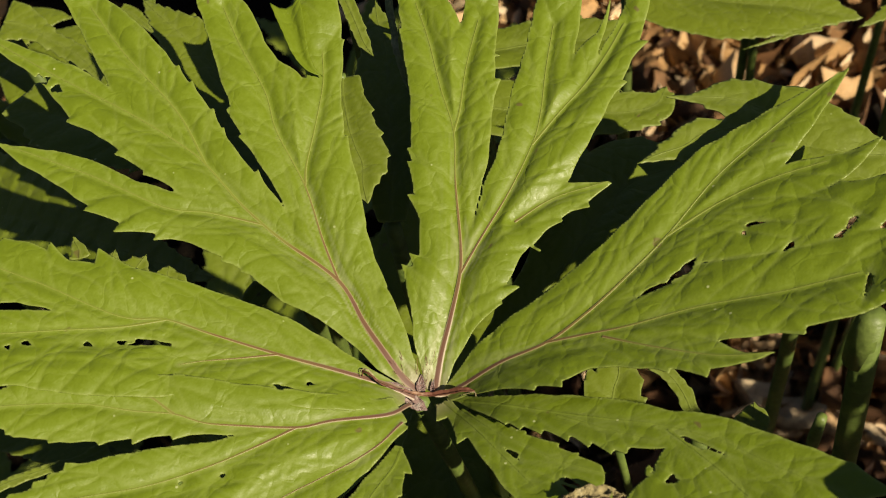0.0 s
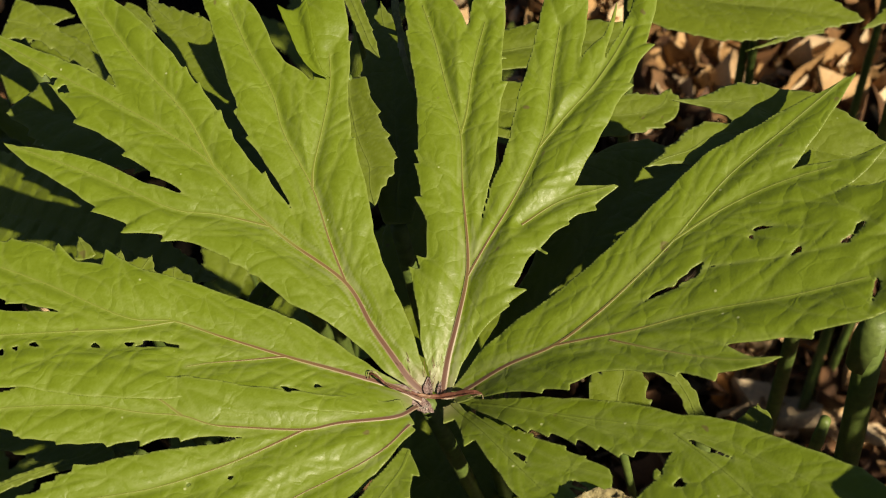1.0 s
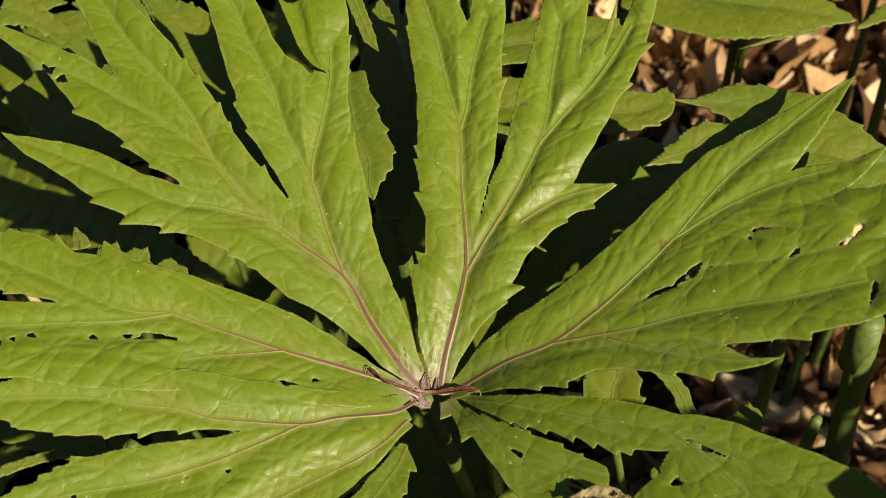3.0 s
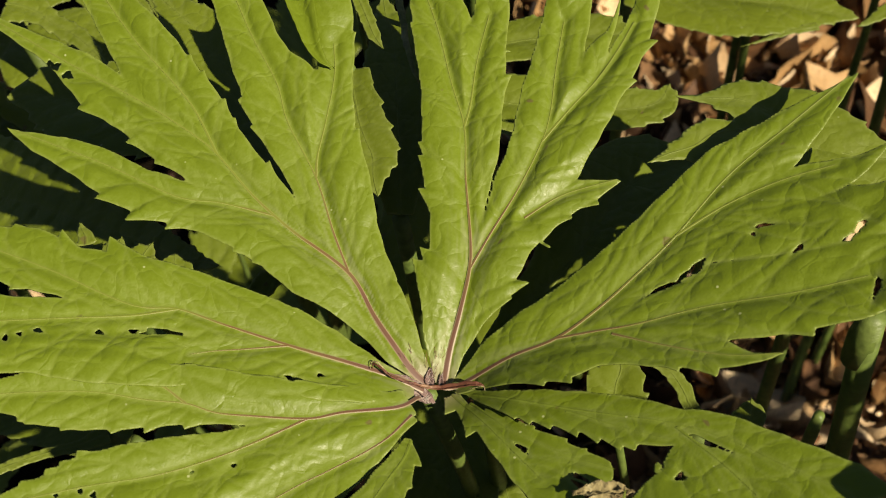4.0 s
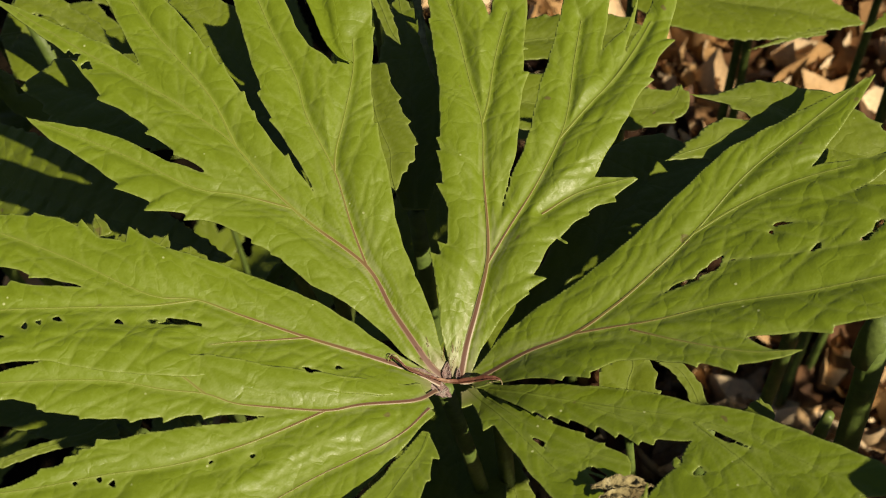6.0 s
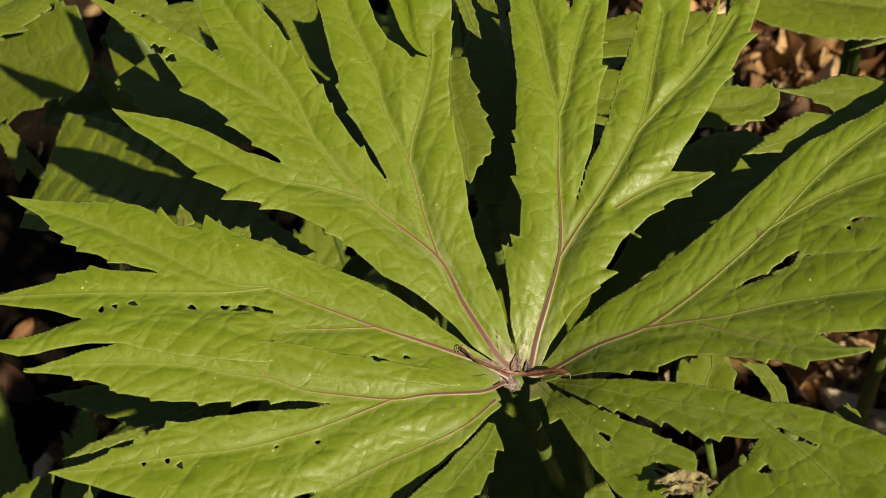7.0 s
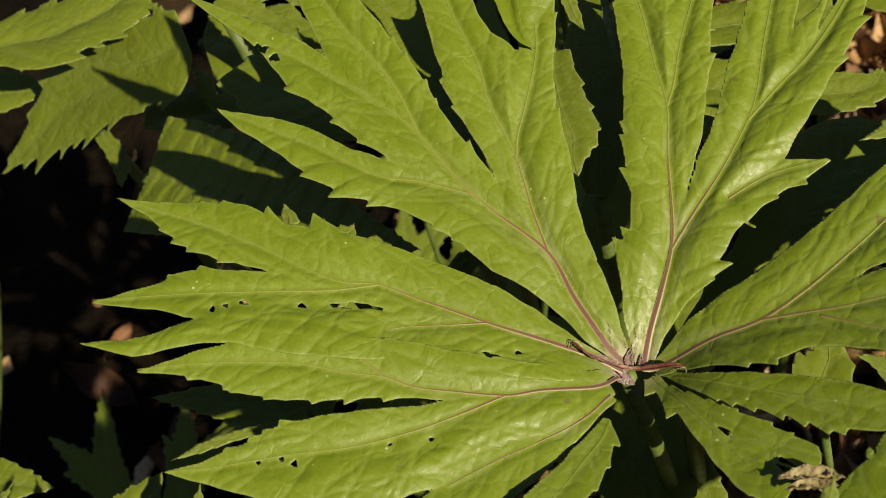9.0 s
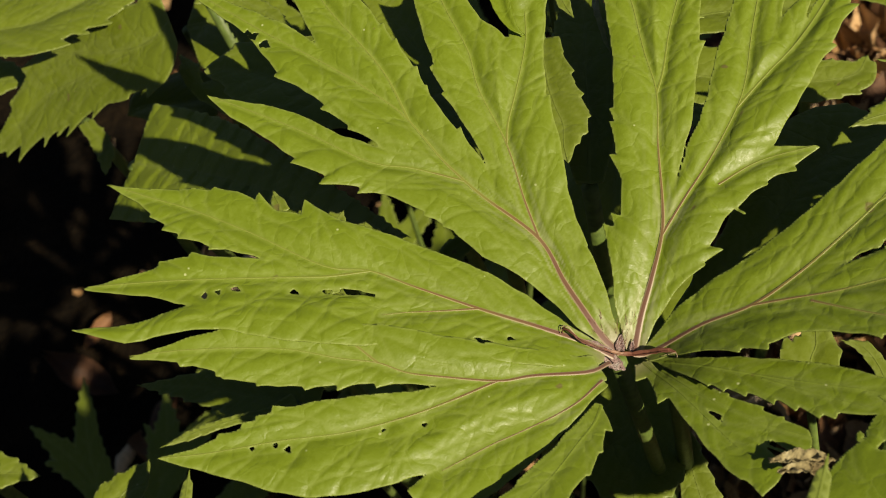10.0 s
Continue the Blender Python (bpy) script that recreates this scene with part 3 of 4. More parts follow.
back.vein((5, 37), (12, 50), (21, 66), (29, 84), (32, 96), (34, 114), (37, 134))
back.vein((29, 84), (39, 97), (48, 108), (56, 121), (62, 133))
back.vein((23, 55), (36, 63), (54, 68))

right = Lobe(1.0, 0.19, (-0.1, 10))
right.finger((1, 0, 2.7), (13, 5, 7.5), (26, 10, 10.0), (38, 15, 11.4), (50, 22, 12.5), (61, 30, 13.2), (71, 39, 13.2), (79, 47, 12.6), (89, 56, 13.0), (100, 64, 11.0), (111, 73, 7.8), (121, 81, 4.0), (131, 90, 0.0))
right.finger((68, 30, 5.2), (76, 34, 4.6), (82, 38, 5.2), (90, 42, 6.9), (97, 45, 7.8), (106, 48, 7.8), (113, 50, 7.1), (122, 52, 5.5), (129, 55, 2.9), (137, 60, 0.0))
right.finger((58, 19, 3.8), (68, 24, 3.6), (80, 29, 3.8), (91, 31, 6.9), (104, 33, 9.5), (115, 34, 9.9), (127, 36, 10.5), (138, 42, 4.1), (147, 49, 0.0), teeth=[(0.746, 1.4)])
right.finger((31, 5, 5.4), (41, 6, 5.9), (51, 7, 6.8), (61, 9, 8.4), (71, 10, 11.0), (81, 11, 14.1), (91, 10, 14.2), (99, 10, 14.3), (110, 10, 14.3), (120, 11, 14.1), (130, 14, 13.1), (138, 16, 9.4), (144, 16, 0.0), teeth=[(0.661, -2.9)])
right.finger((9, 1, 3.7), (18, 0, 5.2), (28, -1, 6.4), (37, -1, 7.0), (46, 0, 5.7), (55, -1, 5.7), (63, -3, 6.1), (72, -5, 6.2), (80, -8, 5.3), (89, -11, 2.0), (98, -11, 0.0), teeth=[(0.22, -2.0), (0.305, -3.1), (0.678, -2.0), (0.746, -1.4), (0.814, -3.6)])
right.vein((-3, 0), (6, 2), (18, 5), (33, 8), (46, 16), (57, 25), (71, 38), (88, 57), (108, 73), (128, 89))
right.vein((33, 8), (46, 8), (58, 8), (78, 10), (102, 10), (124, 12))
right.vein((71, 38), (86, 46), (103, 52), (120, 55))
right.vein((50, 6), (66, -2), (83, -9), (97, -11))
right.hole(66.1, 19.5, 4.9, 0.8, 16)
right.hole(74.9, 23.8, 5.0, 1.3, 35)
right.hole(96.7, 35.9, 2.6, 0.8, 0)
right.hole(93.4, 33.2, 0.7, 0.8, -5)
right.hole(105.8, 25.2, 1.9, 0.8, 39)
right.hole(119.9, 26.1, 2.1, 0.8, 34)
right.hole(123.5, 29.7, 3.1, 0.8, 52)
right.hole(125.3, 7.6, 4.1, 0.8, 71)

front_right = Lobe(-1.0, 0.11)
front_right.finger((5, -1, 1.0), (16, -8, 3.9), (29, -13, 6.1), (42, -17, 7.0), (55, -22, 8.3), (68, -26, 6.4), (79, -29, 6.5), (91, -36, 6.6), (103, -43, 6.5), (114, -49, 6.0), (126, -54, 0.0), teeth=[(0.153, -2.1), (0.186, -2.2), (0.237, -2.2), (0.305, -3.2), (0.356, -2.8), (0.407, -3.0), (0.441, -2.6)])
front_right.finger((81, -32, 8.8), (77, -39, 12.9), (75, -47, 16.5), (69, -52, 15.9), (62, -54, 10.8), (54, -58, 5.8), (47, -61, 0.0))
front_right.finger((88, -36, 8.2), (91, -42, 9.0), (94, -49, 11.0), (98, -55, 12.0), (97, -62, 10.2), (95, -70, 0.0))
front_right.vein((0, 1), (18, -8), (36, -15), (52, -20), (68, -25), (84, -33), (98, -43), (112, -52))
front_right.vein((68, -26), (80, -40), (88, -51))
front_right.vein((36, -16), (52, -24), (65, -30))
front_right.hole(76.3, -32.3, 6.6, 0.8, -33)
front_right.hole(67.7, -43.2, 1.6, 1.3, 30)

front = Lobe(-2.0, 0.04)
front.finger((0, 0, 1.9), (4, -7, 2.5), (10, -15, 3.2), (14, -21, 4.0), (20, -29, 5.1), (25, -35, 6.3), (30, -41, 6.8), (35, -48, 6.4), (35, -56, 0.0), teeth=[(0.102, -4.6), (0.288, -4.9)])
front.finger((9, -11, 3.4), (16, -17, 4.3), (23, -23, 4.8), (31, -28, 5.3), (38, -33, 5.2), (45, -37, 5.4), (48, -43, 0.0), teeth=[(0.373, 1.4), (0.593, 1.4), (0.729, 1.4)])
front.vein((0, 0), (10, -14), (18, -25), (29, -39))
front.vein((6, -5), (18, -18), (36, -30), (50, -36))
front.hole(22.5, -26.5, 2.8, 0.8, -44)
front.hole(39.5, -38.1, 2.9, 0.8, -32)

front_small = Lobe(-6.0, 0.1)
front_small.finger((-13, -21, 1.0), (-14, -29, 4.0), (-17, -38, 6.1), (-20, -45, 6.7), (-25, -53, 7.3), (-29, -60, 8.1), (-37, -65, 4.5), (-44, -68, 0.0), teeth=[(0.153, 2.5), (0.305, 1.4), (0.441, 1.4)])
front_small.vein((-12, -22), (-14, -30), (-18, -38), (-25, -52), (-35, -67))

LOBES = dict(left_front=left_front, left=left, back_left=back_left, back=back, right=right, front_right=front_right, front=front, front_small=front_small)
RELIEF = {"left_front": 0.9, "left": 1.0, "back_left": 1.4, "back": 1.6, "right": 1.0}
DOWN_AND_GLINT = {"left_front": 0.4, "left": 0.5, "back_left": 1.0, "back": 0.9, "right": 0.4, "front_right": 0.12, "front": 0.12, "front_small": 0.12}
RIBS = {"left_front": 0.55, "left": 0.75, "back_left": 0.95, "back": 0.85, "right": 0.62, "front_right": 0.4, "front": 0.35, "front_small": 0.4}
main_leaf = thing("umbrella_leaf", (0.03, 0.08, GROUND), "large bright green umbrella leaf with deeply cut toothed lobes", "leaf")
for n, (name, leaf) in enumerate(LOBES.items()):
    me = blade_mesh("lobe", leaf.fingers, leaf.veins, leaf.height, 0.65, n + 1, 3.4, 0.3, leaf.holes, RELIEF.get(name, 0.5), leaf.teeth, DOWN_AND_GLINT[name])
    lobe = thicken(part("lobe", me, LEAF, main_leaf), 0.0004)
    for k, line in enumerate(leaf.veins):
        first = k == 0
        part("vein", vein_mesh(line, leaf.height, RIBS[name] if first else 0.33, 0.12), LEAF if name.startswith("front") else VEIN, lobe, "reddish rib fading to pale green" if first and not name.startswith("front") else "")
stalk_pts = arc((0.03, 0.08, GROUND - 0.01), (-0.008, 0.0, 0.419), (0.015, 0.01, 0))
part("stalk", tube(stalk_pts, [0.0045 - 0.0002 * k for k in range(9)], 10), STALK, main_leaf)


def lump(rng, at, size, flat=0.7):
    bm = bmesh.new()
    bmesh.ops.create_icosphere(bm, subdivisions=3, radius=1)
    for v in bm.verts:
        k = 1 + 0.35 * noise.noise(v.co * 1.6 + Vector(at) * 300) + 0.12 * noise.noise(v.co * 5)
        v.co = Vector((v.co.x * size * k, v.co.y * size * k, v.co.z * size * flat * k)) + Vector(at)
    return bm


bm = lump(rng, (0, 0, 0), 0.0026, 0.55)
for v in bm.verts:
    v.co = Vector((-0.0088 + v.co.x * 1.25 - v.co.y * 0.5, -0.0012 + v.co.y * 0.95, 0.4185 + v.co.z))
hub = part("hub", bm, HUB, main_leaf, "purplish felted hub where the ribs meet")


def strip(points, widths, rng, crumple=0.0):
    """A thin curled band along points in millimetres, hollow along its middle."""
    bm = bmesh.new()
    s = spline([(*p, w) for p, w in zip(points, widths)], 1.0)
    pts = spline(points, 1.0)
    z = np.interp(np.linspace(0, 1, len(pts)), np.linspace(0, 1, len(points)), [p[2] for p in points])
    tan = np.gradient(pts[:, :2], axis=0)
    tan /= np.hypot(tan[:, 0], tan[:, 1])[:, None] + 1e-9
    rows = []
    for k in range(len(pts)):
        n, w = (-tan[k, 1], tan[k, 0]), max(0.15, s[k, 3])
        rows.append([bm.verts.new(((pts[k, 0] + n[0] * w * u + rng.uniform(-1, 1) * crumple) / 1000, (pts[k, 1] + n[1] * w * u + rng.uniform(-1, 1) * crumple) / 1000,
                                   (z[k] + 0.8 * w * u * u + rng.uniform(-1, 1) * crumple) / 1000)) for u in (-1, -0.5, 0, 0.5, 1)])
    for r, q in zip(rows[:-1], rows[1:]):
        for k in range(4):
            bm.faces.new((r[k], r[k + 1], q[k + 1], q[k]))
    return bm


bract = part("bract", strip([(-25.4, 1.2, 432.2), (-25.2, 2.2, 433.4), (-24.1, 1.8, 433.8), (-22.4, 0.5, 431.6), (-19.8, -1.1, 429.3), (-16.2, -1.7, 427.6), (-10.9, -1.8, 426), (-5.5, -2.0, 425.4), (0, -2.1, 426.2), (5.2, -2.3, 427.6), (8.4, -2.6, 429.2), (10.2, -3.2, 430), (10.6, -4.6, 429.6)], [0.15, 0.35, 0.4, 0.4, 0.4, 0.4, 0.5, 0.75, 1.05, 1.0, 0.7, 0.4, 0.15], rng, 0.16), BRACT, hub, "curled dry reddish bract")
thicken(bract, 0.0003)
thicken(part("bract_rim", strip([(-26, 1.0, 432.4), (-25.6, 2.6, 433.9), (-24, 2.5, 434.3), (-22.2, 1.2, 432.3), (-19.6, -0.3, 430), (-16, -0.9, 428.4), (-12.4, -1.1, 427)], [0.1, 0.22, 0.3, 0.26, 0.2, 0.16, 0.08], rng, 0.05), PAPER, bract, "pale papery edge of the bract"), 0.0002)
thicken(part("bract_rim", strip([(5.4, -3.4, 427.8), (8.6, -3.5, 429.3), (10.4, -3.6, 430.4), (10.8, -4.9, 430)], [0.08, 0.16, 0.2, 0.1], rng, 0.05), PAPER, bract, "pale papery edge of the bract"), 0.0002)
# felted skin spread between the ribs and over the hub
for pts, wid in (([(-20, 1.0, 429.2), (-17, 0.4, 428), (-13.5, -0.2, 426.2), (-10, -1.2, 423.4), (-8.2, -2.6, 420.6)], [0.2, 1.0, 1.4, 1.6, 0.7]),
                 ([(-6.9, 5.6, 425.4), (-7.2, 3.6, 424.2), (-7.4, 1.4, 423.4), (-6.6, -0.8, 423.2)], [0.3, 1.1, 1.7, 1.0]),
                 ([(-3.2, 4.0, 425.2), (-3.6, 1.6, 424.2), (-3.2, -0.8, 424.2)], [0.15, 0.9, 1.0]),
                 ([(-16.4, -4.0, 424.2), (-13, -2.8, 423.2), (-10, -2.4, 421.6)], [0.3, 0.9, 1.1])):
    thicken(part("felt", strip(pts, wid, rng, 0.22), HUB, hub), 0.0003)
bm = bmesh.new()
for k in range(44):
    a, r = rng.uniform(0.1, 3.1), rng.uniform(0.003, 0.013)
    p = Vector((-0.0085 + r * math.cos(a), -0.001 + r * math.sin(a), 0.4225 + r * 0.5))
    d = Vector((math.cos(a + rng.uniform(-0.5, 0.5)), math.sin(a + rng.uniform(-0.5, 0.5)), rng.uniform(0.0, 0.5))) * rng.uniform(0.0015, 0.004)
    w = Vector((-d.y, d.x, 0)).normalized() * 0.00007
    q = p + d * 0.6 + Vector((0, 0, 0.0008))
    v = [bm.verts.new(c) for c in (p - w, p + w, q + w * 0.7, q - w * 0.7, p + d)]
    bm.faces.new(v[:4])
    bm.faces.new((v[3], v[2], v[4]))
part("down", bm, BRACT, hub, "sparse brown hairs")
curl = part("curled_tip", strip([(-59, 137, 460), (-55, 125, 459.5), (-52, 116, 458.5), (-48, 110, 457), (-44, 108, 455.5)], [5.5, 4.2, 3.0, 1.6, 0.2], rng, 0.1), LEAF, main_leaf, "small curled finger of a lobe")
thicken(curl, 0.0004)
for pts, wid in (([(37, -46, 444), (43, -45.5, 445), (49, -46, 446), (53, -47.4, 447)], [0.6, 2.0, 2.6, 0.8]),
                 ([(39, -50, 444.5), (45, -48.8, 446), (50.8, -51, 447), (53, -55, 448)], [0.5, 1.8, 2.2, 1.4]),
                 ([(50, -45.5, 447), (56, -48, 448.6), (63, -53.4, 450.6)], [0.7, 0.5, 0.2])):
    thicken(part("withered_tip", strip(pts, wid, rng, 0.5), PAPER, main_leaf, "withered straw-coloured edge of a lobe"), 0.0002)


# ---- lower leaves ----
def flat_height(z0, seed, pleat=0.0):
    """An even height, or a slope: height, rise along x, rise along y."""
    base, slope_x, slope_y = z0 if isinstance(z0, tuple) else (z0, 0.0, 0.0)

    def height(x, y):
        return base + slope_x * x + slope_y * y + pleat * (((x - 0.8 * y) / 14.0) % 1.0) ** 0.7 + 2.5 * np.sin(x / 31.0 + seed) * np.sin(y / 27.0 + 2 * seed) + 0 * x
    return height


def lower_leaf(label, foot, hub_at, lobes, seed, tooth=3.0, step=1.3, material=None, group="lower leaves", name="lower_leaf", pleat=0.0, stout=0.004):
    """A smaller leaf on its stalk. Lobes: (height in mm or a slope, fingers)."""
    foot = (foot[0], foot[1], GROUND)
    t = thing(name, foot, label, "leaf", group)
    for n, (z0, fingers) in enumerate(lobes):
        height = flat_height(z0, seed + n, pleat)
        veins = [[(x, y) for x, y, w in f] for f in fingers]
        me = blade_mesh("lobe", fingers, veins, height, step, seed + n, tooth, 0.1, (), 0.8)
        lobe = thicken(part("lobe", me, material or LEAF_LOW, t), 0.0004)
        for v in veins:
            part("vein", vein_mesh(v, height, 0.5, 0.15), material or LEAF_LOW, lobe)
    part("stalk", tube(arc((foot[0], foot[1], foot[2] - 0.01), hub_at, (0.01, 0.015, 0)), [stout * (1.2 - 0.05 * k) for k in range(9)], 8), STALK, t)
    return t


lower_leaf("green cut leaf with long teeth, half in shade", (-0.613, 0.197), (-0.353, 0.217, 0.333), [
    (335, [[(-353, 217, 17.6), (-345, 222, 17.3), (-336, 226, 18.3), (-327, 229, 22.6), (-318, 231, 26.0), (-309, 235, 24.0), (-302, 241, 22.6), (-296, 245, 23.0), (-288, 251, 24.1), (-282, 259, 23.8), (-277, 267, 17.1), (-272, 275, 8.6), (-267, 282, 0.0)]]),
    ((286.8823, 0.5001, 0.7413), [[(-238, 229, 12.6), (-246, 225, 21.7), (-255, 224, 20.2), (-264, 225, 18.7), (-273, 227, 16.4), (-282, 229, 13.9), (-290, 232, 12.1), (-298, 234, 9.8), (-307, 237, 7.2), (-316, 240, 4.1), (-325, 242, 0.0)],
           [(-262, 223, 19.5), (-275, 223, 17.5), (-285, 223, 18.4), (-298, 223, 19.5), (-308, 223, 19.8), (-321, 222, 19.8), (-331, 218, 15.7), (-342, 214, 9.9), (-352, 210, 5.1), (-364, 205, 0.0)]]),
], 21, 6.0)
lower_leaf("pleated lower leaf crossed by bands of shade", (-0.080, 0.128), (-0.240, 0.148, 0.328), [
    ((394.2638, 0.4789, 0.3455), [[(-240, 148, 25.7), (-224, 142, 25.3), (-209, 136, 23.6), (-194, 129, 21.4), (-179, 121, 18.9), (-164, 113, 15.9), (-152, 107, 13.4), (-137, 99, 10.4), (-122, 91, 7.7), (-107, 83, 4.1), (-92, 76, 0.0)]]),
], 28, 1.2, pleat=0.9)
lower_leaf("green fingers of a leaf tucked under the large leaf", (-0.130, 0.156), (-0.120, 0.056, 0.400), [
    (402, [[(-120, 56, 8.0), (-124, 61, 8.3), (-126, 66, 5.6), (-125, 72, 0.0)],
           [(-113, 57, 5.8), (-116, 62, 5.6), (-115, 66, 3.6), (-113, 70, 0.0)]]),
    (400, [[(-105, 55, 6.7), (-104, 60, 7.0), (-105, 64, 5.1), (-105, 68, 0.0)]]),
    (402, [[(-137, 67, 4.2), (-138, 71, 3.2), (-140, 74, 1.5), (-142, 78, 0.0)]]),
    (405, [[(-73, 44, 3.9), (-70, 50, 4.9), (-66, 55, 4.5), (-62, 58, 0.0)]]),
], 35, 2.2, stout=0.003)
lower_leaf("slender green leaf showing below the large leaf", (-0.146, 0.138), (-0.146, 0.038, 0.306), [
    (308, [[(-146, 38, 4.8), (-157, 32, 2.5), (-168, 29, 2.3), (-179, 25, 2.3), (-190, 20, 2.2), (-201, 14, 0.0)]]),
], 42, 1.2, stout=0.0025)
lower_leaf("dull green leaf deep in shade", (-0.333, 0.047), (-0.313, 0.027, 0.248), [
    (250, [[(-313, 27, 12.2), (-302, 26, 9.3), (-292, 26, 5.4), (-280, 25, 0.0)]]),
], 49, 1.5)
lower_leaf("broad dark green leaf in deep shade", (-0.065, 0.240), (-0.115, 0.140, 0.398), [
    (400, [[(-115, 140, 29.6), (-127, 139, 28.7), (-138, 138, 25.6), (-150, 138, 22.6), (-160, 141, 19.2), (-172, 143, 13.6), (-184, 141, 0.0)]]),
], 56, 2.0)
lower_leaf("dark green leaf hidden under the large leaf", (-0.043, 0.098), (-0.143, 0.048, 0.281), [
    (283, [[(-143, 48, 13.4), (-152, 49, 13.1), (-161, 50, 12.6), (-170, 52, 11.8), (-179, 53, 11.0), (-187, 55, 10.1), (-195, 56, 9.1), (-204, 57, 7.1), (-213, 57, 4.6), (-221, 57, 2.4), (-230, 57, 0.0)]]),
], 63, 2.0)
lower_leaf("small leaf tip low among the shaded leaves", (-0.231, 0.029), (-0.231, -0.001, 0.268), [
    (270, [[(-231, -1, 11.4), (-230, 6, 11.7), (-226, 13, 9.1), (-223, 19, 5.7), (-220, 26, 0.0)]]),
], 70, 1.5)
lower_leaf("small pale leaf with a pointed tip", (-0.634, 0.250), (-0.394, 0.250, 0.268), [
    (270, [[(-394, 250, 19.7), (-386, 251, 18.6), (-377, 251, 16.5), (-369, 252, 14.4), (-361, 253, 12.0), (-353, 254, 7.7), (-345, 257, 0.0)]]),
], 77, 1.5)
lower_leaf("short green leaf tip catching the light", (-0.330, 0.310), (-0.310, 0.230, 0.260), [
    (262, [[(-310, 230, 4.3), (-305, 224, 4.7), (-299, 218, 5.3), (-295, 212, 5.3), (-291, 206, 4.6), (-289, 198, 2.6), (-287, 191, 0.0)]]),
], 84, 1.5)
lower_leaf("curved green lobe standing behind the large leaf", (-0.141, 0.247), (-0.041, 0.127, 0.435), [
    (437, [[(-41, 127, 6.8), (-40, 118, 7.8), (-38, 109, 8.9), (-36, 100, 9.8), (-33, 91, 10.3), (-30, 83, 9.2), (-29, 73, 4.7), (-27, 65, 0.0)]]),
], 91, 2.0, stout=0.002)
lower_leaf("slim green leaf tips behind the large leaf", (-0.062, 0.263), (-0.042, 0.163, 0.438), [
    (440, [[(-42, 163, 3.0), (-39, 155, 2.9), (-36, 147, 2.7), (-33, 139, 2.5), (-29, 132, 0.0)]]),
], 98, 0.8, step=0.7, stout=0.0015)
lower_leaf("withered leaf with pale straw-coloured tips", (-0.045, 0.261), (-0.025, 0.161, 0.440), [
    (442, [[(-25, 161, 1.5), (-24, 153, 1.4), (-22, 144, 1.3), (-21, 136, 1.2), (-19, 128, 1.1), (-17, 120, 0.8), (-14, 112, 0.0)]]),
], 105, 1.0, step=0.7, material=FADED, stout=0.0015)
lower_leaf("dark shaded leaf under the hub", (0.011, 0.255), (-0.019, 0.195, 0.298), [
    (300, [[(-19, 195, 11.3), (-18, 182, 14.6), (-18, 169, 18.7), (-18, 156, 22.3), (-17, 144, 24.5), (-14, 131, 25.9), (-10, 119, 26.8), (-7, 109, 26.8), (-4, 97, 26.0), (-4, 84, 23.7), (-7, 72, 16.9), (-10, 59, 8.5), (-13, 47, 0.0)],
           [(-12, 66, 7.9), (-11, 57, 12.2), (-9, 48, 16.6), (-7, 39, 19.2), (-5, 30, 20.6), (-4, 21, 20.9), (-4, 13, 19.0), (-4, 3, 10.5), (-5, -5, 0.0)]]),
    (296, [[(6, 51, 4.7), (10, 42, 5.0), (15, 33, 5.7), (18, 24, 6.3), (21, 14, 7.2), (24, 4, 8.0)]]),
], 112, 2.0)
lower_leaf("pointed green leaf under the large leaf", (0.166, 0.170), (0.126, 0.070, 0.453), [
    (455, [[(126, 70, 13.9), (118, 78, 14.5), (112, 86, 13.8), (103, 93, 11.0), (94, 96, 8.2), (84, 96, 2.0), (73, 97, 0.0)],
           [(115, 70, 9.2), (109, 76, 8.4), (102, 82, 7.0), (94, 82, 4.4), (85, 79, 6.9), (79, 74, 6.9), (70, 70, 2.1), (63, 66, 0.0)]]),
    (452, [[(105, 81, 19.7), (113, 80, 21.4), (121, 77, 18.4), (129, 74, 15.4), (136, 72, 12.6), (144, 72, 7.0), (153, 72, 0.0)]]),
], 119, 1.4)
lower_leaf("broad toothed leaf lying under the back lobes", (0.008, 0.219), (0.008, 0.159, 0.378), [
    (380, [[(8, 159, 13.8), (20, 157, 14.7), (33, 155, 15.3), (44, 155, 13.9), (57, 155, 12.0), (68, 155, 10.4), (80, 159, 8.8), (85, 169, 0.0)]]),
    (378, [[(8, 193, 12.2), (16, 194, 12.6), (25, 196, 13.1), (33, 197, 13.7), (42, 198, 13.9), (50, 198, 13.3), (59, 198, 12.0), (68, 199, 6.8), (76, 199, 0.0)]]),
    (380, [[(38, 131, 8.4), (45, 129, 6.4), (51, 127, 4.0), (57, 126, 2.4), (64, 125, 0.0)]]),
], 126, 2.4)
lower_leaf("long green leaf lit along its top", (0.080, 0.372), (0.080, 0.312, 0.298), [
    (300, [[(80, 312, 18.9), (92, 310, 24.4), (104, 307, 28.8), (116, 304, 29.9), (128, 300, 30.0), (139, 298, 28.5), (150, 296, 25.7), (162, 294, 20.4), (173, 291, 14.2), (185, 288, 7.3), (197, 285, 0.0)]]),
    (299, [[(175, 278, 2.7), (166, 276, 2.4), (158, 274, 1.9), (151, 271, 1.4), (143, 268, 0.8), (135, 265, 0.0)]]),
], 133, 2.0)
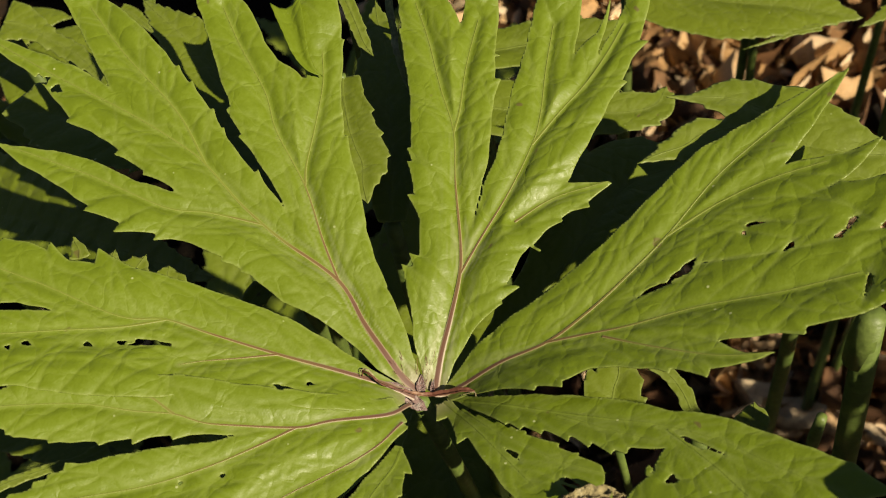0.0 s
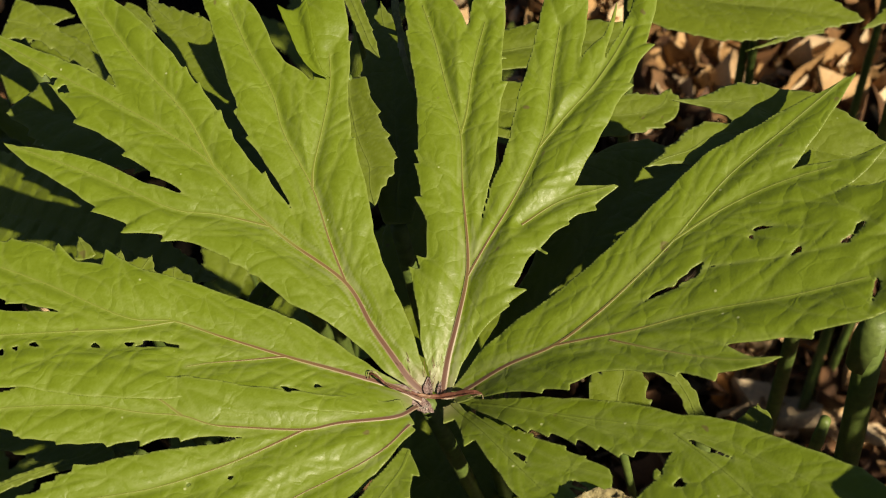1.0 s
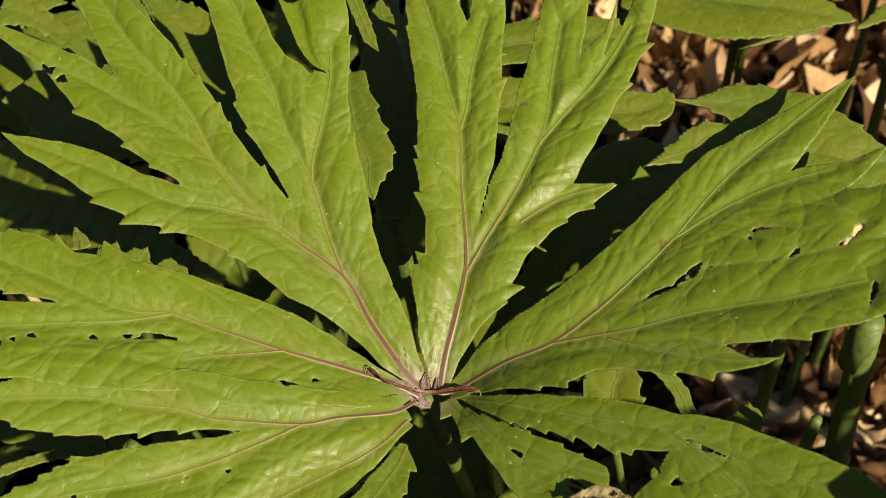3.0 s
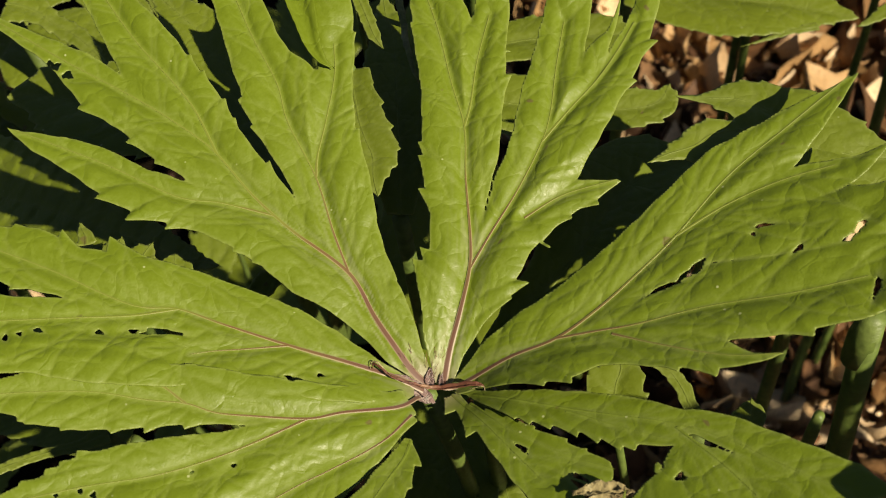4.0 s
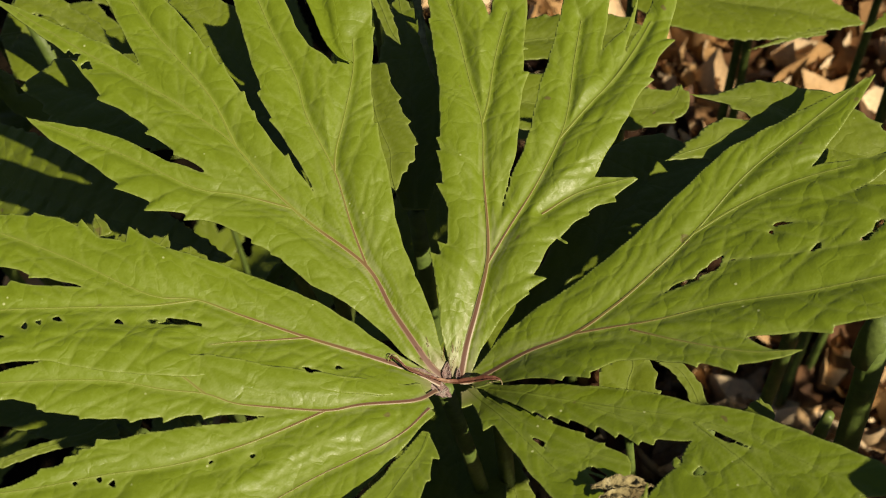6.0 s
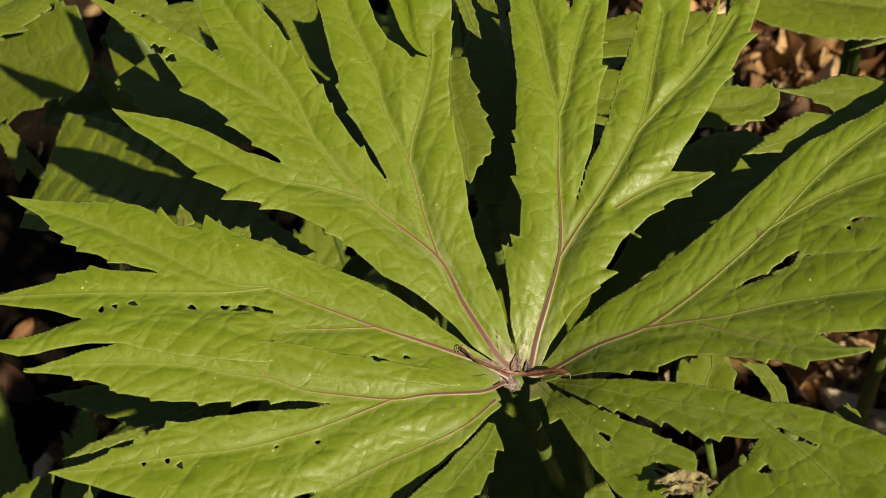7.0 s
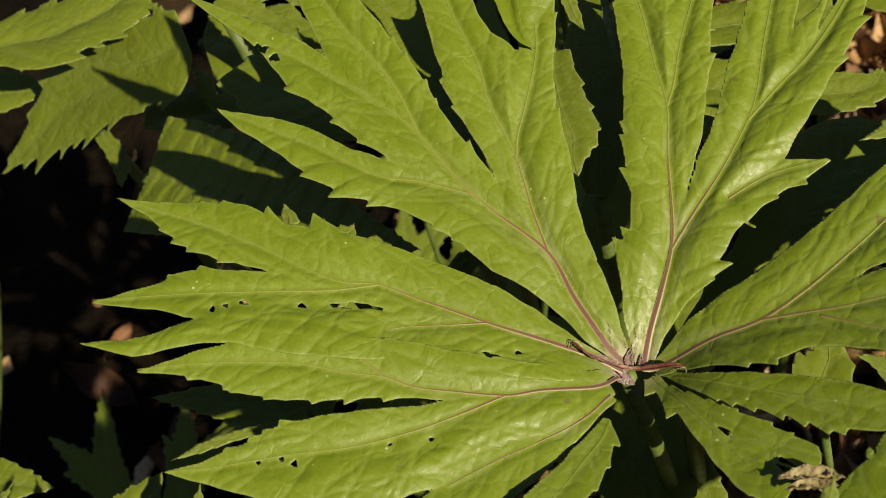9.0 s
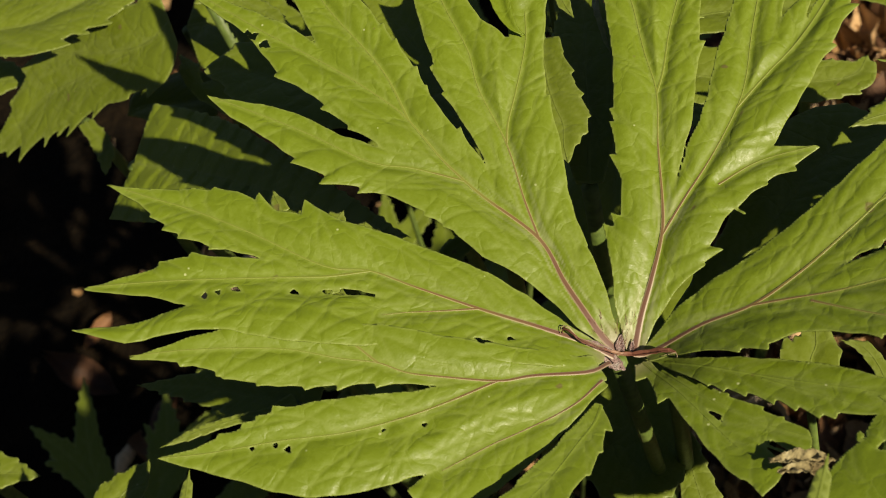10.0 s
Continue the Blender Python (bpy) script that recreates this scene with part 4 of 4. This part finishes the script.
lower_leaf("narrow green leaf tip", (0.265, 0.359), (0.225, 0.299, 0.298), [
    (300, [[(225, 299, 6.4), (217, 293, 5.3), (209, 287, 3.8), (201, 281, 2.0), (193, 276, 0.0)]]),
], 140, 1.5)
lower_leaf("green leaf half hidden behind the large leaf", (-0.143, 0.176), (-0.213, 0.226, 0.363), [
    (365, [[(-213, 226, 13.1), (-206, 225, 11.1), (-197, 221, 6.8), (-190, 216, 4.6), (-182, 211, 5.6), (-175, 206, 5.0), (-169, 200, 3.7), (-163, 193, 2.0), (-158, 186, 0.0)]]),
], 147, 2.0)
lower_leaf("small leaflets on a dull red stalk", (-0.165, 0.309), (-0.175, 0.269, 0.328), [
    (330, [[(-175, 269, 3.9), (-169, 266, 4.2), (-163, 261, 3.0), (-159, 257, 1.7), (-155, 252, 0.0)]]),
    (328, [[(-162, 278, 2.8), (-160, 269, 2.6), (-157, 261, 1.7), (-154, 253, 0.0)],
           [(-135, 261, 7.4), (-141, 259, 5.5), (-146, 256, 2.9), (-151, 252, 0.0)]]),
], 154, 1.2, step=0.8, stout=0.002)
lower_leaf("pale green leaf with finger-like teeth", (0.117, 0.084), (0.057, 0.014, 0.373), [
    (375, [[(57, 14, 12.2), (57, 21, 11.0), (58, 29, 10.3), (60, 35, 8.2), (60, 43, 4.1), (61, 50, 0.0)]]),
], 161, 3.0, stout=0.002)
lower_leaf("short green leaf in half shade", (0.118, 0.026), (0.108, 0.026, 0.333), [
    (335, [[(108, 26, 7.6), (111, 33, 7.1), (114, 40, 6.3), (115, 47, 0.0)]]),
], 168, 2.0)
lower_leaf("shaded green leaf in the gap between the lobes", (0.102, 0.039), (0.092, 0.029, 0.343), [
    (345, [[(92, 29, 3.0), (89, 37, 3.1), (86, 45, 3.1), (81, 52, 3.0), (72, 55, 0.0)]]),
], 175, 1.5)
lower_leaf("wide green leaf shaded by the lobe above it", (0.028, 0.042), (0.008, 0.012, 0.411), [
    (413, [[(8, 12, 3.0), (14, 21, 5.4), (21, 29, 7.9), (27, 38, 9.8), (34, 46, 11.7), (40, 55, 13.7), (46, 64, 15.9), (50, 72, 18.1), (56, 81, 20.3), (62, 90, 21.6), (70, 96, 20.0), (80, 100, 15.0), (89, 106, 0.0)]]),
], 182, 1.2)
lower_leaf("dark leaf behind the back lobes in full shade", (-0.021, 0.123), (-0.021, 0.073, 0.415), [
    (417, [[(-21, 73, 5.1), (-22, 86, 8.1), (-22, 98, 10.3), (-24, 112, 11.9), (-25, 124, 12.7), (-26, 137, 13.0), (-27, 149, 12.0), (-29, 162, 8.3), (-32, 173, 4.5), (-34, 186, 0.0)]]),
], 189, 1.2)
lower_leaf("dark leaf glimpsed between two fingers of a lobe", (-0.079, 0.138), (-0.059, 0.088, 0.398), [
    (400, [[(-59, 88, 3.4), (-65, 101, 6.8), (-72, 113, 9.0), (-80, 126, 9.9), (-87, 139, 10.9), (-94, 152, 11.9), (-100, 163, 13.1), (-108, 175, 13.5), (-118, 185, 10.2), (-128, 195, 5.3), (-137, 205, 0.0)]]),
], 196, 1.2)
lower_leaf("dark leaf low behind the cut leaf", (-0.265, 0.317), (-0.245, 0.257, 0.304), [
    (306, [[(-245, 257, 0.0), (-234, 259, 41.2), (-224, 260, 30.4), (-216, 250, 32.0), (-209, 241, 37.2), (-197, 238, 42.6), (-194, 247, 41.2), (-183, 245, 33.3), (-174, 240, 18.9), (-163, 246, 0.0)]]),
    (280, [[(-276, 218, 0.0), (-267, 224, 16.5), (-255, 224, 22.1), (-245, 226, 22.9), (-235, 229, 20.0), (-224, 233, 0.0)]]),
], 203, 1.5)
# unseen blade, added to keep sun off the leaf below the hub
lower_leaf("unseen green leaf added to shade what lies under the hub", (0.093, -0.114), (0.063, -0.064, 0.428), [
    (430, [[(63, -64, 0.0), (71, -65, 13.4), (81, -63, 17.9), (89, -61, 20.6), (99, -59, 22.2), (108, -58, 22.3), (116, -59, 20.2), (126, -61, 10.7), (134, -62, 0.0)]]),
], 210, 2.0)
# another unseen blade, added for the shadow on the front right lobe's tip
lower_leaf("unseen green leaf added to shade the front right lobe's tip", (0.307, -0.156), (0.187, -0.076, 0.501), [
    (503, [[(187, -76, 12.9), (179, -76, 12.9), (171, -76, 12.9), (163, -76, 12.7), (155, -77, 12.2), (147, -76, 10.0), (140, -75, 0.0)]]),
], 217, 2.0)


# ---- undergrowth low in the shade, and unseen leaves added to block the sun ----
def young_leaf(radius, tall, lobes, seed):
    """A whole umbrella leaf on its stalk: forked, toothed lobes all round, cupped a little."""
    rng = random.Random(seed)
    t = thing("lower_leaf", (0, 0, 0), "deeply cut green leaf low in the shade", "leaf", "leaves in the undergrowth")
    for k in range(lobes):
        a = 2 * math.pi * (k + rng.uniform(-0.2, 0.2)) / lobes
        size = radius * rng.uniform(0.8, 1.1) * 1000

        def at(r, da, w):
            return (size * r * math.cos(a + da), size * r * math.sin(a + da), size * w)
        split = rng.uniform(0.1, 0.17)
        fingers = [[at(0.01, 0, 0.015), at(0.2, 0, 0.05), at(0.42, 0, 0.1), at(0.6, -split * 0.5, 0.075), at(0.8, -split * 1.1, 0.05), at(1.0, -split * 1.5, 0)],
                   [at(0.3, 0, 0.06), at(0.5, split * 0.6, 0.08), at(0.68, split * 1.2, 0.06), at(0.9, split * 1.8, 0)],
                   [at(0.35, 0.05, 0.05), at(0.55, split * 1.6, 0.04), at(0.7, split * 2.6, 0)]]
        veins = [[p[:2] for p in f] for f in fingers[:2]]
        drop = rng.uniform(-0.12, 0.16)

        def height(x, y):
            r = np.hypot(x, y)
            return 1000 * tall + (0.18 + drop) * r - 0.9e-3 * r**2
        me = blade_mesh("lobe", fingers, veins, height, 2.2, seed + k, 3.2, 0.3, (), 0.8)
        lobe = thicken(part("lobe", me, LEAF_LOW, t), 0.0004)
        part("vein", vein_mesh(veins[0], height, 0.8, 0.25), LEAF_LOW, lobe)
    part("stalk", tube(arc((0.01, 0.02, -0.48), (0, 0, tall), (0.02, 0.01, 0)), [0.0042 - 0.0002 * k for k in range(9)], 8), STALK, t)
    return t


low = young_leaf(0.15, 0.17, 7, 301)
low.matrix_basis = pose(-0.15, 0.62, -0.32, 0, 0, 20)
for x, y, z, turn in ((-0.04, 0.56, -0.3, 200), (-0.15, 0.34, -0.31, 170), (-0.24, 0.33, -0.31, 230), (-0.4, 0.15, -0.32, 80)):
    copy_thing(low, pose(x, y, z, random.uniform(-6, 6), random.uniform(-6, 6), turn))
# added outside the view, only to keep sun off the ground and undergrowth
shade_leaf = young_leaf(0.15, 0.40, 11, 401)
tagged(shade_leaf, "unseen umbrella leaf added to cast shade", "leaf", "neighbouring leaves")
shade_leaf.matrix_basis = pose(0.38, 0.03, 0.04, 0, 0, 0)
def add_shade_leaves(*places):
    """Unseen leaves added to cast shade: x, y, rise and turn of each."""
    for x, y, z, turn in places:
        copy_thing(shade_leaf, pose(x, y, z, 0, 0, turn))


add_shade_leaves((0.36, 0.36, 0.02, 0), (0.36, 0.36, 0.035, 17), (0.16, 0.41, 0, 5), (0.16, 0.41, 0.015, 22), (0.26, 0.47, 0.02, 9), (0.27, 0.36, 0.03, 8), (-0.02, 0.43, 0, 12), (-0.02, 0.43, 0.015, 29))
add_shade_leaves((0.62, 0.02, 0.15, 0), (0.72, -0.05, 0.15, 40), (0.65, 0.14, 0.15, 70), (0.78, 0.06, 0.18, 15), (0.58, -0.12, 0.12, 50), (0.68, 0.02, 0.1, 17), (0.63, -0.29, 0.05, 0), (0.72, -0.22, 0.05, 20), (0.66, -0.36, 0.05, 40), (0.8, -0.2, 0.08, 55), (0.58, -0.2, 0, 10), (0.7, -0.3, 0.02, 33))
add_shade_leaves((0.47, -0.08, 0.02, 60), (0.36, 0, -0.04, 25), (0.28, -0.16, 0, 80), (0.41, 0.02, 0, 22), (0.44, 0.06, 0.03, 47), (0.47, 0.06, 0.12, 5), (0.5, 0.02, 0.14, 30), (0.52, 0.12, 0.1, 11), (0.385, -0.2, 0.17, 130))
add_shade_leaves((0.02, -0.25, -0.04, 100), (0.16, -0.24, -0.02, 200), (0, -0.27, 0.1, 10), (0.11, -0.29, 0.12, 200), (-0.05, -0.21, 0.03, 5), (0.04, -0.21, 0.05, 27), (-0.02, -0.17, -0.09, 77), (0.04, -0.19, -0.08, 130), (0, -0.22, 0.02, 44), (0, -0.238, 0, 7), (0.035, -0.24, 0.01, 22), (-0.035, -0.238, -0.01, 31))
add_shade_leaves((-0.24, -0.25, -0.05, 220), (-0.09, -0.21, -0.06, 300), (-0.14, -0.33, -0.02, 30), (-0.14, -0.15, -0.1, 45), (-0.29, -0.14, -0.12, 190), (-0.38, -0.2, -0.08, 150), (-0.12, -0.29, 0.08, 120), (-0.14, -0.16, -0.09, 62), (-0.2, -0.17, -0.1, 10), (-0.29, -0.15, -0.11, 207), (-0.36, -0.12, -0.14, 20), (-0.07, -0.22, 0, 17), (-0.12, -0.22, -0.02, 5), (-0.2, -0.2, -0.06, 33))


def stem(label, foot, top, thick):
    """An upright stem, a little crooked, thicker at its foot."""
    t = thing("plant_stem", (*foot, GROUND), label, "stem")
    part("stalk", tube(arc((*foot, GROUND - 0.01), top, (0.003, 0.002, 0), 13), [thick * (1.2 - 0.02 * k) for k in range(13)], 12), STALK, t)
    part("sheath", tube([(*top[:2], top[2] - 0.03), (top[0], top[1], top[2] - 0.015), top], [thick * 1.02, thick * 1.15, thick * 0.9], 12), STALK, t)


stem("thick upright green plant stem in half shade", (0.195, 0.017), (0.1466, 0.0438, 0.40), 0.0052)
stem("thin pale green stem beside the thick one", (0.131, 0.027), (0.1336, 0.0254, 0.36), 0.0022)
